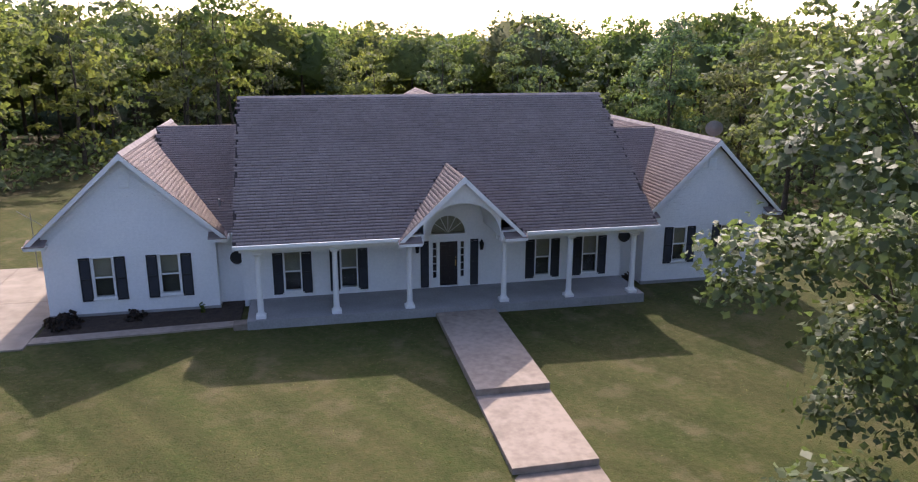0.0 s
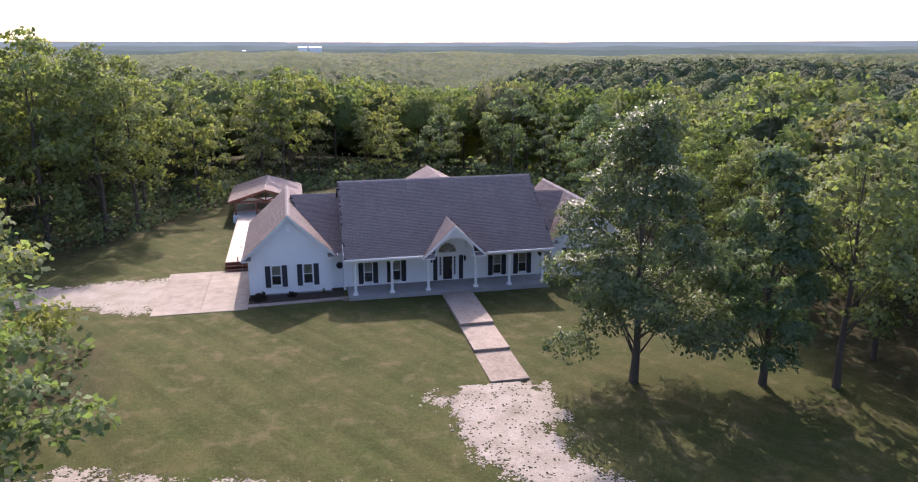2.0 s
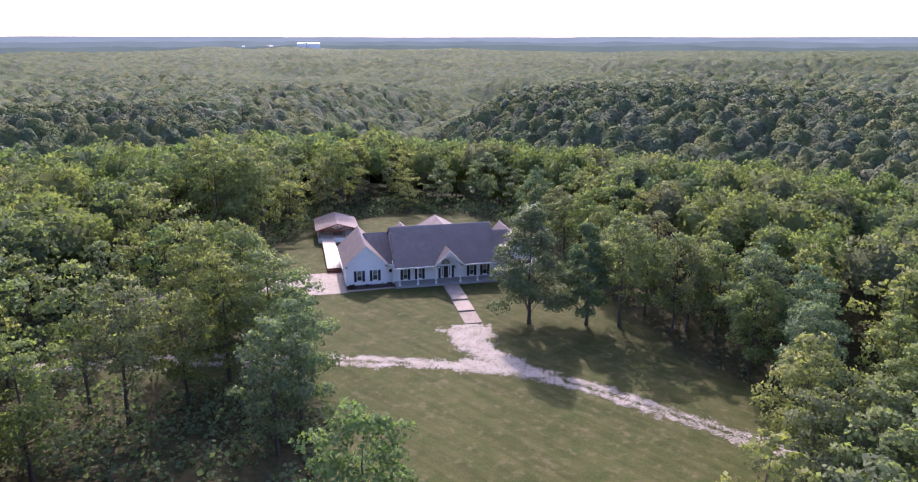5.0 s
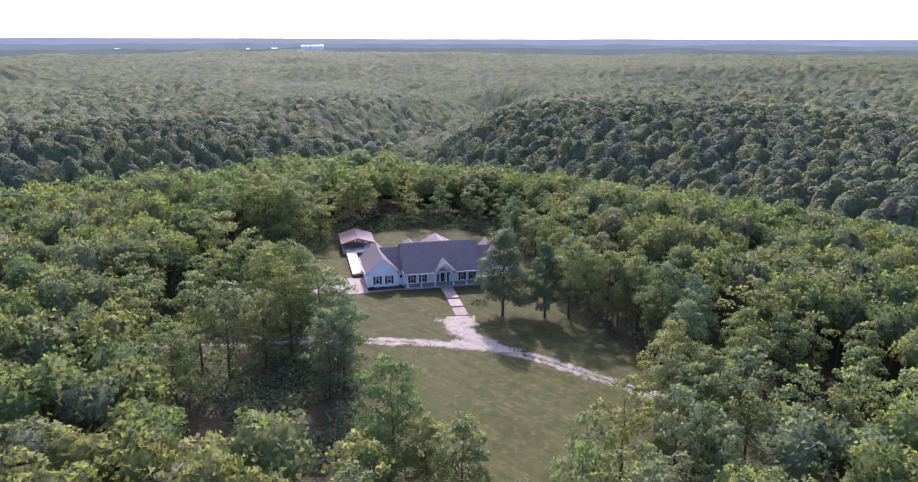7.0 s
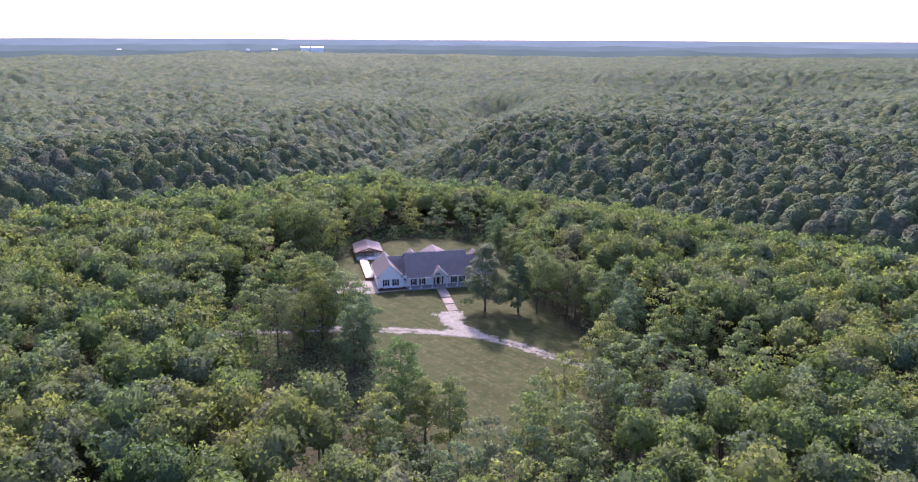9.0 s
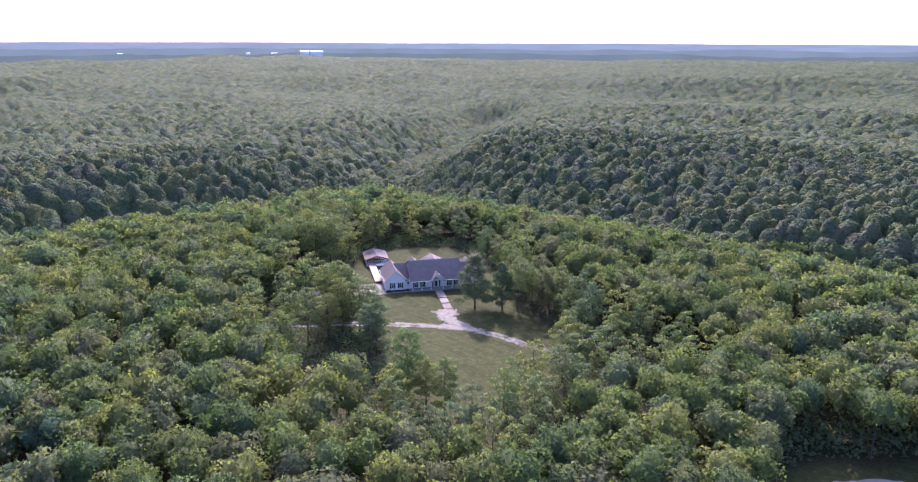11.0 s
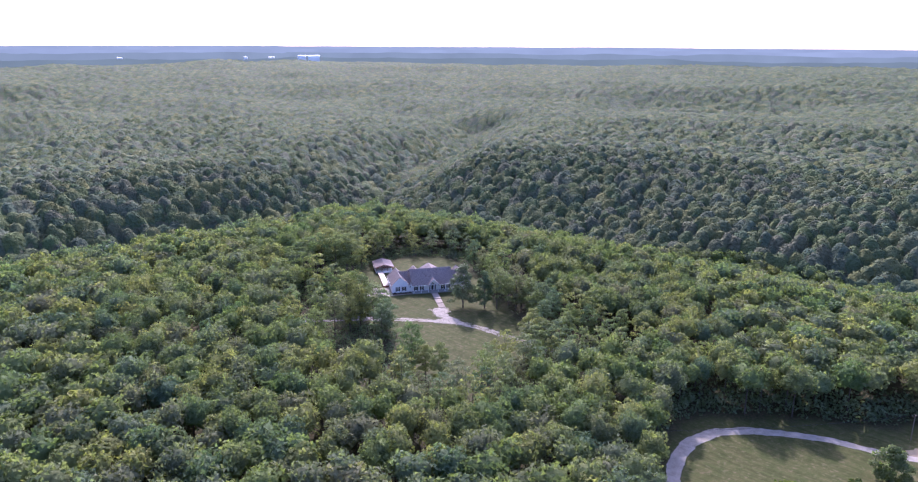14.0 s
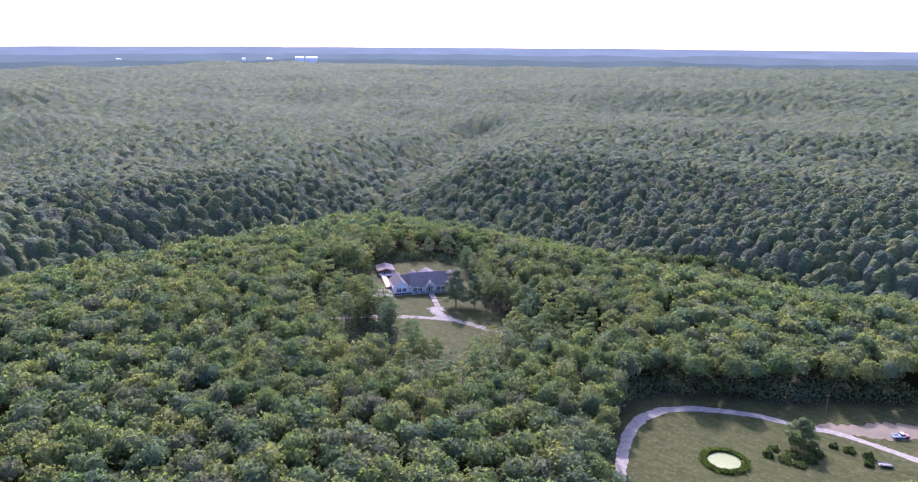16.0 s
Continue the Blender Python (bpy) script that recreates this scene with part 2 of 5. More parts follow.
M = dict(
    siding=siding_material(), lawn=lawn_material(), glass=glass_material(),
    shingle=material("weathered_shingle", (0.235, 0.186, 0.172), (0.335, 0.272, 0.248), scale=0.5, fine=22, rough=0.9, bump=0.4, bump_scale=90, random_island=0.18, spec=0.15, stops=(0.3, 0.75)),
    flashing=material("roof_underlay", (0.028, 0.022, 0.022), (0.045, 0.036, 0.036), rough=0.9),
    ridge=material("ridge_cap_shingle", (0.20, 0.17, 0.165), (0.27, 0.235, 0.225), fine=25, rough=0.85, random_part=0.3),
    trim=material("white_trim_paint", (0.80, 0.80, 0.78), (0.72, 0.72, 0.70), scale=1.2, fine=12, rough=0.45, spec=0.4),
    shutter=material("black_shutter_paint", (0.012, 0.013, 0.016), (0.022, 0.023, 0.027), fine=30, rough=0.5, spec=0.4),
    door=material("black_door_paint", (0.012, 0.010, 0.011), (0.022, 0.017, 0.018), fine=25, rough=0.35, spec=0.5),
    blind=material("beige_window_blind", (0.34, 0.32, 0.26), (0.24, 0.225, 0.18), scale=2, fine=40, rough=0.9),
    # for sheets behind the glass, coloured as dark as the unlit rooms
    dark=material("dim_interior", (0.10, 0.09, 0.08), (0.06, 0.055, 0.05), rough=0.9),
    iron=material("black_iron", (0.02, 0.02, 0.02), (0.035, 0.033, 0.03), fine=40, rough=0.5, metal=0.6),
    brass=material("brass_hardware", (0.55, 0.40, 0.16), (0.40, 0.28, 0.10), rough=0.3, metal=1.0),
    concrete=material("porch_concrete", (0.33, 0.325, 0.32), (0.24, 0.235, 0.23), scale=0.9, fine=12, rough=0.85, bump=0.15, bump_scale=50),
    walkway=material("pinkish_walk_concrete", (0.33, 0.272, 0.222), (0.19, 0.155, 0.125), scale=0.7, fine=4, rough=0.88, bump=0.05, bump_scale=45, random_part=0.18),
    slab=material("driveway_concrete", (0.34, 0.290, 0.240), (0.21, 0.178, 0.145), scale=0.22, fine=1.5, rough=0.88, bump=0.05, bump_scale=40, random_part=0.1),
    gravel=material("pale_gravel", (0.37, 0.325, 0.28), (0.20, 0.175, 0.13), scale=0.6, fine=9, rough=0.95, bump=0.3, bump_scale=28, stops=(0.36, 0.66)),
    stone=material("gravel_stone", (0.42, 0.38, 0.34), (0.25, 0.22, 0.19), rough=0.9, random_island=0.9),
    mulch=material("dark_mulch", (0.035, 0.025, 0.02), (0.075, 0.055, 0.04), scale=4, fine=30, rough=0.95, bump=0.8, bump_scale=30),
    wood=material("reddish_stained_wood", (0.23, 0.085, 0.05), (0.15, 0.06, 0.038), scale=2, fine=25, rough=0.7, random_part=0.3),
    deck=material("pale_deck_board", (0.60, 0.50, 0.41), (0.46, 0.38, 0.31), scale=1.2, fine=18, rough=0.8, random_part=0.35),
    bark=material("oak_bark", (0.11, 0.09, 0.07), (0.055, 0.045, 0.036), scale=1.5, fine=12, rough=0.95, bump=1.0, bump_scale=10),
    leaf=foliage("oak_leaf", [tuple(1.2 * c for c in o) for o in OAKS], grain=2.5, bump=0, through_leaf=0.48, island=0.5, spec=0.2),
    leaf_dark=foliage("dark_oak_leaf", ((0.095, 0.126, 0.064), (0.103, 0.133, 0.066)), grain=3.0, bump=0, through_leaf=0.42, island=0.6, rough=0.5, spec=0.3),
    leaf_far=foliage("woodland_leaf", [tuple(1.12 * c for c in o) for o in OAKS], grain=1.4, bump=0, through_leaf=0.46, island=0.4),
    # closed sheet: oak tones darkened, a little haze blue mixed into the colour
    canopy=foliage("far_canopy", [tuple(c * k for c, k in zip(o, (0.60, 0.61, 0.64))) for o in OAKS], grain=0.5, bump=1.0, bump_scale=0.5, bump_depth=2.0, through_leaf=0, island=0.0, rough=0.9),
    blade=material("grass_blade", (0.065, 0.105, 0.025), (0.16, 0.15, 0.06), scale=0.3, fine=4, rough=0.7, random_island=0.5, translucent=(1.2, 1.4, 0.6)),
    shrub=material("reddish_shrub_leaf", (0.035, 0.03, 0.025), (0.07, 0.05, 0.04), fine=8, rough=0.7, random_island=0.6, translucent=(1.2, 1.1, 0.7)),
    willow=material("willow_leaf", (0.085, 0.120, 0.045), (0.16, 0.19, 0.075), scale=0.5, fine=3, rough=0.6, random_island=0.5, spec=0.2, translucent=(1.3, 1.5, 0.7), stops=(0.2, 0.8)),
    pond=material("algae_pond_water", (0.27, 0.29, 0.12), (0.22, 0.25, 0.09), scale=0.12, fine=1.0, rough=0.5, spec=0.2),
    reed=material("tall_reed", (0.05, 0.085, 0.02), (0.12, 0.13, 0.04), fine=5, rough=0.8, random_island=0.6, translucent=(1.2, 1.4, 0.6)),
    white_paint=material("white_vehicle_paint", (0.78, 0.78, 0.76), (0.70, 0.70, 0.68), rough=0.3, spec=0.5),
    red_paint=material("faded_red_paint", (0.50, 0.16, 0.14), (0.40, 0.13, 0.12), rough=0.35, spec=0.5),
    rubber=material("tyre_rubber", (0.02, 0.02, 0.02), (0.03, 0.03, 0.03), rough=0.9),
    pole=material("weathered_pole_wood", (0.20, 0.16, 0.12), (0.13, 0.105, 0.08), scale=2, fine=20, rough=0.9),
    dirt=material("bare_tan_dirt", (0.25, 0.195, 0.13), (0.16, 0.135, 0.085), scale=0.2, fine=2, rough=0.95, bump=0.5, bump_scale=8),
    grey_metal=material("grey_metal", (0.30, 0.31, 0.33), (0.22, 0.23, 0.25), rough=0.4, metal=0.7),
    # hill glow by distance, each ring painted paler and bluer with haze
    haze_near=haze_material("near_hill_haze", (0.072, 0.094, 0.090), 1.0),
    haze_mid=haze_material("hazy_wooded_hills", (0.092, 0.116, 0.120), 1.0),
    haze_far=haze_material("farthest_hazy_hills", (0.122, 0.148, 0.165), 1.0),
)


# ---- mesh helpers ----
def link(name, me, mat, parent=None, label=""):
    me.materials.append(mat)
    ob = new(name, me)
    if parent is not None:
        ob.parent = parent
    if label:
        ob["label"] = label
    return ob


def part(name, bm, mat, parent=None, label="", bevel=0.0):
    """Links a bmesh as one mesh object, under a thing or a part."""
    if bevel:
        bmesh.ops.bevel(bm, geom=[e for e in bm.edges], offset=bevel, segments=1, affect="EDGES")
    bmesh.ops.recalc_face_normals(bm, faces=bm.faces)
    me = bpy.data.meshes.new(name)
    bm.to_mesh(me)
    bm.free()
    return link(name, me, mat, parent, label)


def raw(name, verts, faces, mat, parent=None, label="", smooth=False, normals=None, tint=None):
    me = bpy.data.meshes.new(name)
    verts, faces = np.asarray(verts, np.float32), np.asarray(faces, np.int32)
    me.vertices.add(len(verts))
    me.vertices.foreach_set("co", verts.ravel())
    k = faces.shape[1]
    me.loops.add(faces.size)
    me.loops.foreach_set("vertex_index", faces.ravel())
    me.polygons.add(len(faces))
    me.polygons.foreach_set("loop_start", np.arange(0, faces.size, k, dtype=np.int32))
    me.polygons.foreach_set("loop_total", np.full(len(faces), k, np.int32))
    if smooth or normals is not None:
        me.polygons.foreach_set("use_smooth", np.ones(len(faces), bool))
    me.update(calc_edges=True)
    if normals is not None:
        me.normals_split_custom_set_from_vertices(np.asarray(normals, np.float32))
    if tint is not None:
        me.attributes.new("tint", "FLOAT", "POINT").data.foreach_set("value", np.asarray(tint, np.float32).ravel())
    return link(name, me, mat, parent, label)


def empty(name, at=(0, 0, 0), label="", category="", group="", kind=""):
    ob = new(name)
    ob.location = at
    return tagged(ob, label, category, group, kind)


def box(bm, a, b):
    """An axis-parallel box between two corners."""
    m = Matrix.Translation([(p + q) / 2 for p, q in zip(a, b)]) @ Matrix.Diagonal([abs(q - p) for p, q in zip(a, b)] + [1])
    return bmesh.ops.create_cube(bm, size=1, matrix=m)["verts"]


def boxes(*pairs):
    bm = bmesh.new()
    for a, b in pairs:
        box(bm, a, b)
    return bm


def slab_from(bm, pts, down):
    """A solid from a flat polygon and a vector for its thickness."""
    top = [bm.verts.new(p) for p in pts]
    low = [bm.verts.new(Vector(p) + Vector(down)) for p in pts]
    bm.faces.new(top)
    bm.faces.new(low[::-1])
    for i in range(len(pts)):
        j = (i + 1) % len(pts)
        bm.faces.new((top[i], low[i], low[j], top[j]))


def solid(pts, down):
    bm = bmesh.new()
    slab_from(bm, pts, down)
    return bm


def tube(bm, a, b, r0, r1, sides=8):
    a, b = Vector(a), Vector(b)
    q = (b - a).to_track_quat("Z", "Y").to_matrix().to_4x4()
    bmesh.ops.create_cone(bm, cap_ends=True, segments=sides, radius1=r0, radius2=r1, depth=(b - a).length, matrix=Matrix.Translation((a + b) / 2) @ q)


# ---- ground ----
def hash01(i, j, seed):
    h = (i.astype(np.int64) * 374761393 + j.astype(np.int64) * 668265263 + seed * 974711) & 0xFFFFFFFF
    h = ((h ^ (h >> 13)) * 1274126177 & 0xFFFFFFFF) & 0x7FFFFFFF
    h = ((h ^ (h >> 15)) * 846822519) & 0x7FFFFFFF
    return (h ^ (h >> 14)) / 2147483648.0


def soft_noise(x, y, seed):
    i, j = np.floor(x), np.floor(y)
    u, v = x - i, y - j
    u, v = u * u * (3 - 2 * u), v * v * (3 - 2 * v)
    return (hash01(i, j, seed) * (1 - u) + hash01(i + 1, j, seed) * u) * (1 - v) + (hash01(i, j + 1, seed) * (1 - u) + hash01(i + 1, j + 1, seed) * u) * v


def ease(a, b, x):
    k = np.clip((x - a) / (b - a), 0, 1)
    return k * k * (3 - 2 * k)


def line_distance(x, y, pts):
    best = np.full(np.shape(x), 1e9)
    for (ax, ay), (bx, by) in zip(pts, pts[1:]):
        k = np.clip(((x - ax) * (bx - ax) + (y - ay) * (by - ay)) / ((bx - ax) ** 2 + (by - ay) ** 2), 0, 1)
        best = np.minimum(best, np.hypot(x - ax - k * (bx - ax), y - ay - k * (by - ay)))
    return best


LEFT_RAVINE = [(-520, 20), (-330, 60), (-235, 105), (-165, 155), (-95, 195), (-35, 232), (5, 280), (75, 464), (190, 650), (260, 900)]
RIGHT_RAVINE = [(480, -130), (300, -40), (200, 15), (140, 75), (95, 135), (50, 195), (5, 280)]


def ground_z(x, y):
    x, y = np.asarray(x, float), np.asarray(y, float)
    near = -0.35 - 0.045 * np.clip(-y, 0, 130) - 0.025 * np.clip(x, -120, 90) * np.clip(-y / 10, 0, 1) - 0.03 * np.clip(y - 45, 0, 120)
    near = np.maximum(near, -8.6)
    near += (soft_noise(x / 9, y / 9, 3) - 0.5) * 0.35 * ease(24, 60, np.hypot(x, y + 10))
    dip = -np.maximum(38 * np.exp(-(line_distance(x, y, LEFT_RAVINE) / 58) ** 2), 34 * np.exp(-(line_distance(x, y, RIGHT_RAVINE) / (54 + 26 * ease(0, 60, (x * 0.62 + y * 0.78) - 165))) ** 2))
    r = np.hypot(x, y + 100)
    u, v = x * 0.97 - y * 0.24, x * 0.24 + y * 0.97
    ridge = soft_noise(u / 620 + 0.3 * soft_noise(v / 300, u / 500, 15), v / 300, 5)
    roll = ease(400, 850, r) * ((ridge * ridge * 60 + (soft_noise(x / 210, y / 210, 9) - 0.5) * 34) * (1 - 0.75 * ease(1300, 2400, r)) + (soft_noise(x / 1500, y / 1500, 6) - 0.5) * 20 - 44 + 14 * ease(1300, 2400, r))
    roll += ease(150, 330, r) * (soft_noise(x / 160, y / 160, 7) - 0.5) * 16
    return near + np.maximum(dip, -38) + roll


def gz(x, y):
    return float(ground_z(x, y))


CLEARING = [(-25, 36), (-17, 47), (-6, 52), (5, 54), (17, 48), (24, 32), (23, 6), (23, -8), (24, -14), (24, -22), (28, -34), (30, -44), (35, -53), (46, -64), (42, -69), (24, -68),
            (4, -71), (-4, -76), (-6, -92), (-12, -92), (-16, -86), (-18, -64), (-24, -50), (-21, -36), (-34, -30), (-50, -26), (-50, -21), (-30, -20), (-25, -14), (-27, -6), (-40, 0), (-42, 9), (-36, 17), (-29, 28)]
OPEN_FLOOR = [(-47, -34), (-24, -40), (-22, -62), (-28, -74), (-41, -78), (-52, -64), (-55, -50)]
MEADOW = [(24, -152), (31, -136), (38, -124), (48, -113), (62, -109), (82, -114), (104, -124), (125, -127), (150, -134), (165, -160), (150, -190), (60, -190), (16, -185), (16, -160)]


def inside(x, y, poly):
    x, y = np.asarray(x, float), np.asarray(y, float)
    hit = np.zeros(x.shape, bool)
    for (ax, ay), (bx, by) in zip(poly, poly[1:] + poly[:1]):
        if ay != by:
            hit ^= ((ay > y) != (by > y)) & (x < (bx - ax) * (y - ay) / (by - ay) + ax)
    return hit


def grid_steps(lo, hi, fine, far, growth):
    out, step = [hi], fine
    while out[-1] < far:
        step = min(step * growth, 220)
        out.append(out[-1] + step)
    low, step = [lo], fine
    while low[-1] > -far:
        step = min(step * growth, 220)
        low.append(low[-1] - step)
    return np.array(low[::-1] + list(np.arange(lo + fine, hi - fine / 2, fine)) + out)


xs, ys = grid_steps(-60, 130, 1.6, 4700, 1.09), grid_steps(-180, 60, 1.6, 4700, 1.09)
gx, gy = np.meshgrid(xs, ys)
nx, ny = len(xs), len(ys)
quad = (np.arange(ny - 1)[:, None] * nx + np.arange(nx - 1)[None]).ravel()
ground = raw("ground", np.c_[gx.ravel(), gy.ravel(), ground_z(gx, gy).ravel()], np.c_[quad, quad + 1, quad + nx + 1, quad + nx], M["lawn"], smooth=True)
tagged(ground, "mown green lawn with dry patches, leaf litter under the woods", "ground", kind="structure")
edge_wobble = (soft_noise(gx / 4, gy / 4, 11) - 0.5) * 5
edge = np.full(gx.shape, 1.0)
for poly in (CLEARING, MEADOW):
    d = line_distance(gx, gy, poly + poly[:1])
    edge = np.minimum(edge, ease(-2.5, 2.5, np.where(inside(gx, gy, poly), -d, d) + edge_wobble))
mask = ground.data.attributes.new("woods", "FLOAT", "POINT")
mask.data.foreach_set("value", edge.ravel().astype(np.float32))


def ribbon(name, pts, mat, lift, wobble, label, category, seed, step=0.7, across=7):
    """A strip of road or path that lies on the ground: rows of x, y, half width."""
    pts = np.array(pts, float)
    leng = np.r_[0, np.cumsum(np.hypot(*np.diff(pts[:, :2], axis=0).T))]
    s = np.arange(0, leng[-1], step)
    p = np.c_[[np.interp(s, leng, pts[:, k]) for k in range(3)]].T
    for _ in range(6):
        p[1:-1] = (p[:-2] + 2 * p[1:-1] + p[2:]) / 4
    tan = np.gradient(p[:, :2], axis=0)
    tan /= np.linalg.norm(tan, axis=1)[:, None]
    nor = np.c_[-tan[:, 1], tan[:, 0]]
    cols = []
    for c in np.linspace(-1, 1, across):
        w = p[:, 2] * c
        if abs(c) > 0.99:
            w = w + np.sign(c) * ((soft_noise(s / 1.1, s * 0 + c * 9, seed) - 0.5) * 2 * wobble + (soft_noise(s / 5, s * 0 + c * 7, seed + 1) - 0.5) * 2 * wobble)
        q = p[:, :2] + nor * w[:, None]
        cols.append(np.c_[q, ground_z(q[:, 0], q[:, 1]) + lift * (1.0 - 0.8 * (abs(c) > 0.99))])
    v = np.stack(cols, 1)
    n = len(s)
    base = (np.arange(n - 1)[:, None] * across + np.arange(across - 1)[None]).ravel()
    return tagged(raw(name, v.reshape(-1, 3), np.c_[base, base + across, base + across + 1, base + 1], mat, smooth=True), label, category, kind="structure")


ROAD_LINE = [(-60, -21.5), (-36, -22.6), (-24, -24.0), (-15, -26.4), (-8, -28.0), (-2, -29.8), (2.5, -31.4), (8.5, -36.2), (13.8, -41.6), (18.3, -46.4), (23, -51.5), (40, -70)]
APRON = [(-0.2, -16.9, 1.3), (-1.6, -19.2, 3.0), (-1.7, -21.5, 2.9), (-1.3, -23.8, 2.4), (-0.2, -26.5, 1.9), (1.6, -29.2, 1.6), (3.0, -31.4, 1.2)]


def gravel_field(x, y):
    """Below zero on gravel: distance to the lane and the turnout, with ragged edges and bare patches."""
    f = line_distance(x, y, ROAD_LINE) - 1.35
    for (ax, ay, ar), (bx, by, br) in zip(APRON, APRON[1:]):
        for k in (0.0, 0.25, 0.5, 0.75, 1.0):
            f = np.minimum(f, np.hypot(x - ax - k * (bx - ax), y - ay - k * (by - ay)) - ar - k * (br - ar))
    rag = (soft_noise(x / 1.3, y / 1.3, 61) - 0.5) * 1.6 + (soft_noise(x / 0.4, y / 0.4, 62) - 0.5) * 1.1 + (soft_noise(x / 4, y / 4, 64) - 0.5) * 0.8
    rag = rag * (1 + 1.6 * ease(-23.5, -18.5, y))
    strip = np.where(x > 7, 0.28, np.where(x < -11, 0.18, 0.0))
    middle = strip - line_distance(x, y, ROAD_LINE) + (soft_noise(x / 1.2, y / 1.2, 66) - 0.5) * 0.6 + (soft_noise(x / 0.4, y / 0.4, 67) - 0.5) * 0.7
    return np.maximum(f + rag * 0.75, np.where(strip > 0, middle, -1))


DRIVE = [(-25.0, 5.0, 4.6), (-28.0, 5.8, 3.7), (-32.0, 6.2, 2.7), (-40.0, 5.6, 2.0), (-50.0, 4.0, 1.7)]


def drive_field(x, y):
    f = np.full(np.shape(x), 99.0)
    for (ax, ay, ar), (bx, by, br) in zip(DRIVE, DRIVE[1:]):
        for k in np.linspace(0, 1, 9):
            f = np.minimum(f, np.hypot(x - ax - k * (bx - ax), y - ay - k * (by - ay)) - ar - k * (br - ar))
    rag = (soft_noise(x / 1.3, y / 1.3, 161) - 0.5) * 2.0 + (soft_noise(x / 0.4, y / 0.4, 162) - 0.5) * 1.5
    return np.where(x > -24.0, 9.0, f + rag * 0.75)


def ragged_gravel(name, x0, x1, y0, y1, field, label):
    """Gravel that lies on the ground in small cells, so that its edges fray into the grass."""
    cell = 0.11
    lx, ly = np.meshgrid(np.arange(x0, x1, cell), np.arange(y0, y1, cell))
    fray = hash01(np.round(lx / cell), np.round(ly / cell), 75)
    kc = (field(lx + cell / 2, ly + cell / 2) + 1.0 * (fray - 0.45) + 0.9 * np.maximum(fray - 0.86, 0) * 7 < 0)[:-1, :-1]
    used = np.zeros(lx.shape, bool)
    for sy in (slice(0, -1), slice(1, None)):
        for sx in (slice(0, -1), slice(1, None)):
            used[sy, sx] |= kc
    index = np.full(lx.shape, -1)
    index[used] = np.arange(used.sum())
    quads = np.stack([index[:-1, :-1][kc], index[:-1, 1:][kc], index[1:, 1:][kc], index[1:, :-1][kc]], 1)
    jx = lx + (hash01(np.round(lx / cell), np.round(ly / cell), 71) - 0.5) * 0.07
    jy = ly + (hash01(np.round(lx / cell), np.round(ly / cell), 72) - 0.5) * 0.07
    lift = np.where(field(lx, ly) < -0.35, 0.045, 0.02)
    lane = raw(name, np.c_[jx[used], jy[used], (ground_z(jx, jy) + lift)[used]], quads, M["gravel"], smooth=True)
    return tagged(lane, label, "road", kind="structure")


ragged_gravel("road", -61, 41, -71, -16.4, gravel_field, "pale gravel lane and turnout with ragged grassy edges")
ragged_gravel("gravel_drive", -51, -24.0, -2, 13, drive_field, "grey gravel drive fraying into the lawn beside the slab")
ribbon("loop_road", [(16, -175, 1.7), (21.5, -160, 1.7), (25, -152.6, 1.7), (30.6, -142, 1.8), (36, -133.4, 1.9), (41.8, -126.2, 2.0), (48.4, -120.6, 2.0), (57.3, -117.1, 1.9), (68, -118, 1.8), (81, -122.6, 1.6), (89.7, -126.8, 1.6), (97, -134.6, 1.6), (106, -141, 1.6), (114, -152, 1.5), (122, -166, 1.5)],
       M["gravel"], 0.05, 0.25, "pale gravel lane curving round the meadow", "road", 31)
ribbon("dirt_yard", [(102, -137, 2.0), (113, -141, 3.6), (122, -145, 4.8), (132, -148, 4.6), (142, -150, 3.0)], M["dirt"], 0.03, 1.2, "bare tan dirt yard beside the lane", "ground", 35)

# distant hills: plain glowing backdrop far behind the rest, haze painted into its colours
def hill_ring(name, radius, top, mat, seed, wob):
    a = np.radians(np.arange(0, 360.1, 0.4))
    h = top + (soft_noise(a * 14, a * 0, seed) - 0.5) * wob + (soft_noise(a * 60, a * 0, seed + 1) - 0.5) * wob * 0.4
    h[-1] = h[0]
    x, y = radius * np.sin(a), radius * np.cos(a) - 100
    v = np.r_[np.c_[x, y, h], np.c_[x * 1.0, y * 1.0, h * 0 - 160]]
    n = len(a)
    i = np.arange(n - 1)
    return tagged(raw(name, v, np.c_[i, i + n, i + n + 1, i + 1], mat), "wooded hills on the horizon, blue haze painted into their glow", "backdrop", kind="structure")


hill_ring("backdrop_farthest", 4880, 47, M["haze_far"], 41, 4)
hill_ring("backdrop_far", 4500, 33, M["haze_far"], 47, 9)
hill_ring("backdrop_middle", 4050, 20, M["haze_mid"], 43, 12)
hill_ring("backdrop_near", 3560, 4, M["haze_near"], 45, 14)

# ---- house ----
house = empty("house", (0, 0, 0), "long white sided ranch house with dark shingle roofs and black shutters", "house")


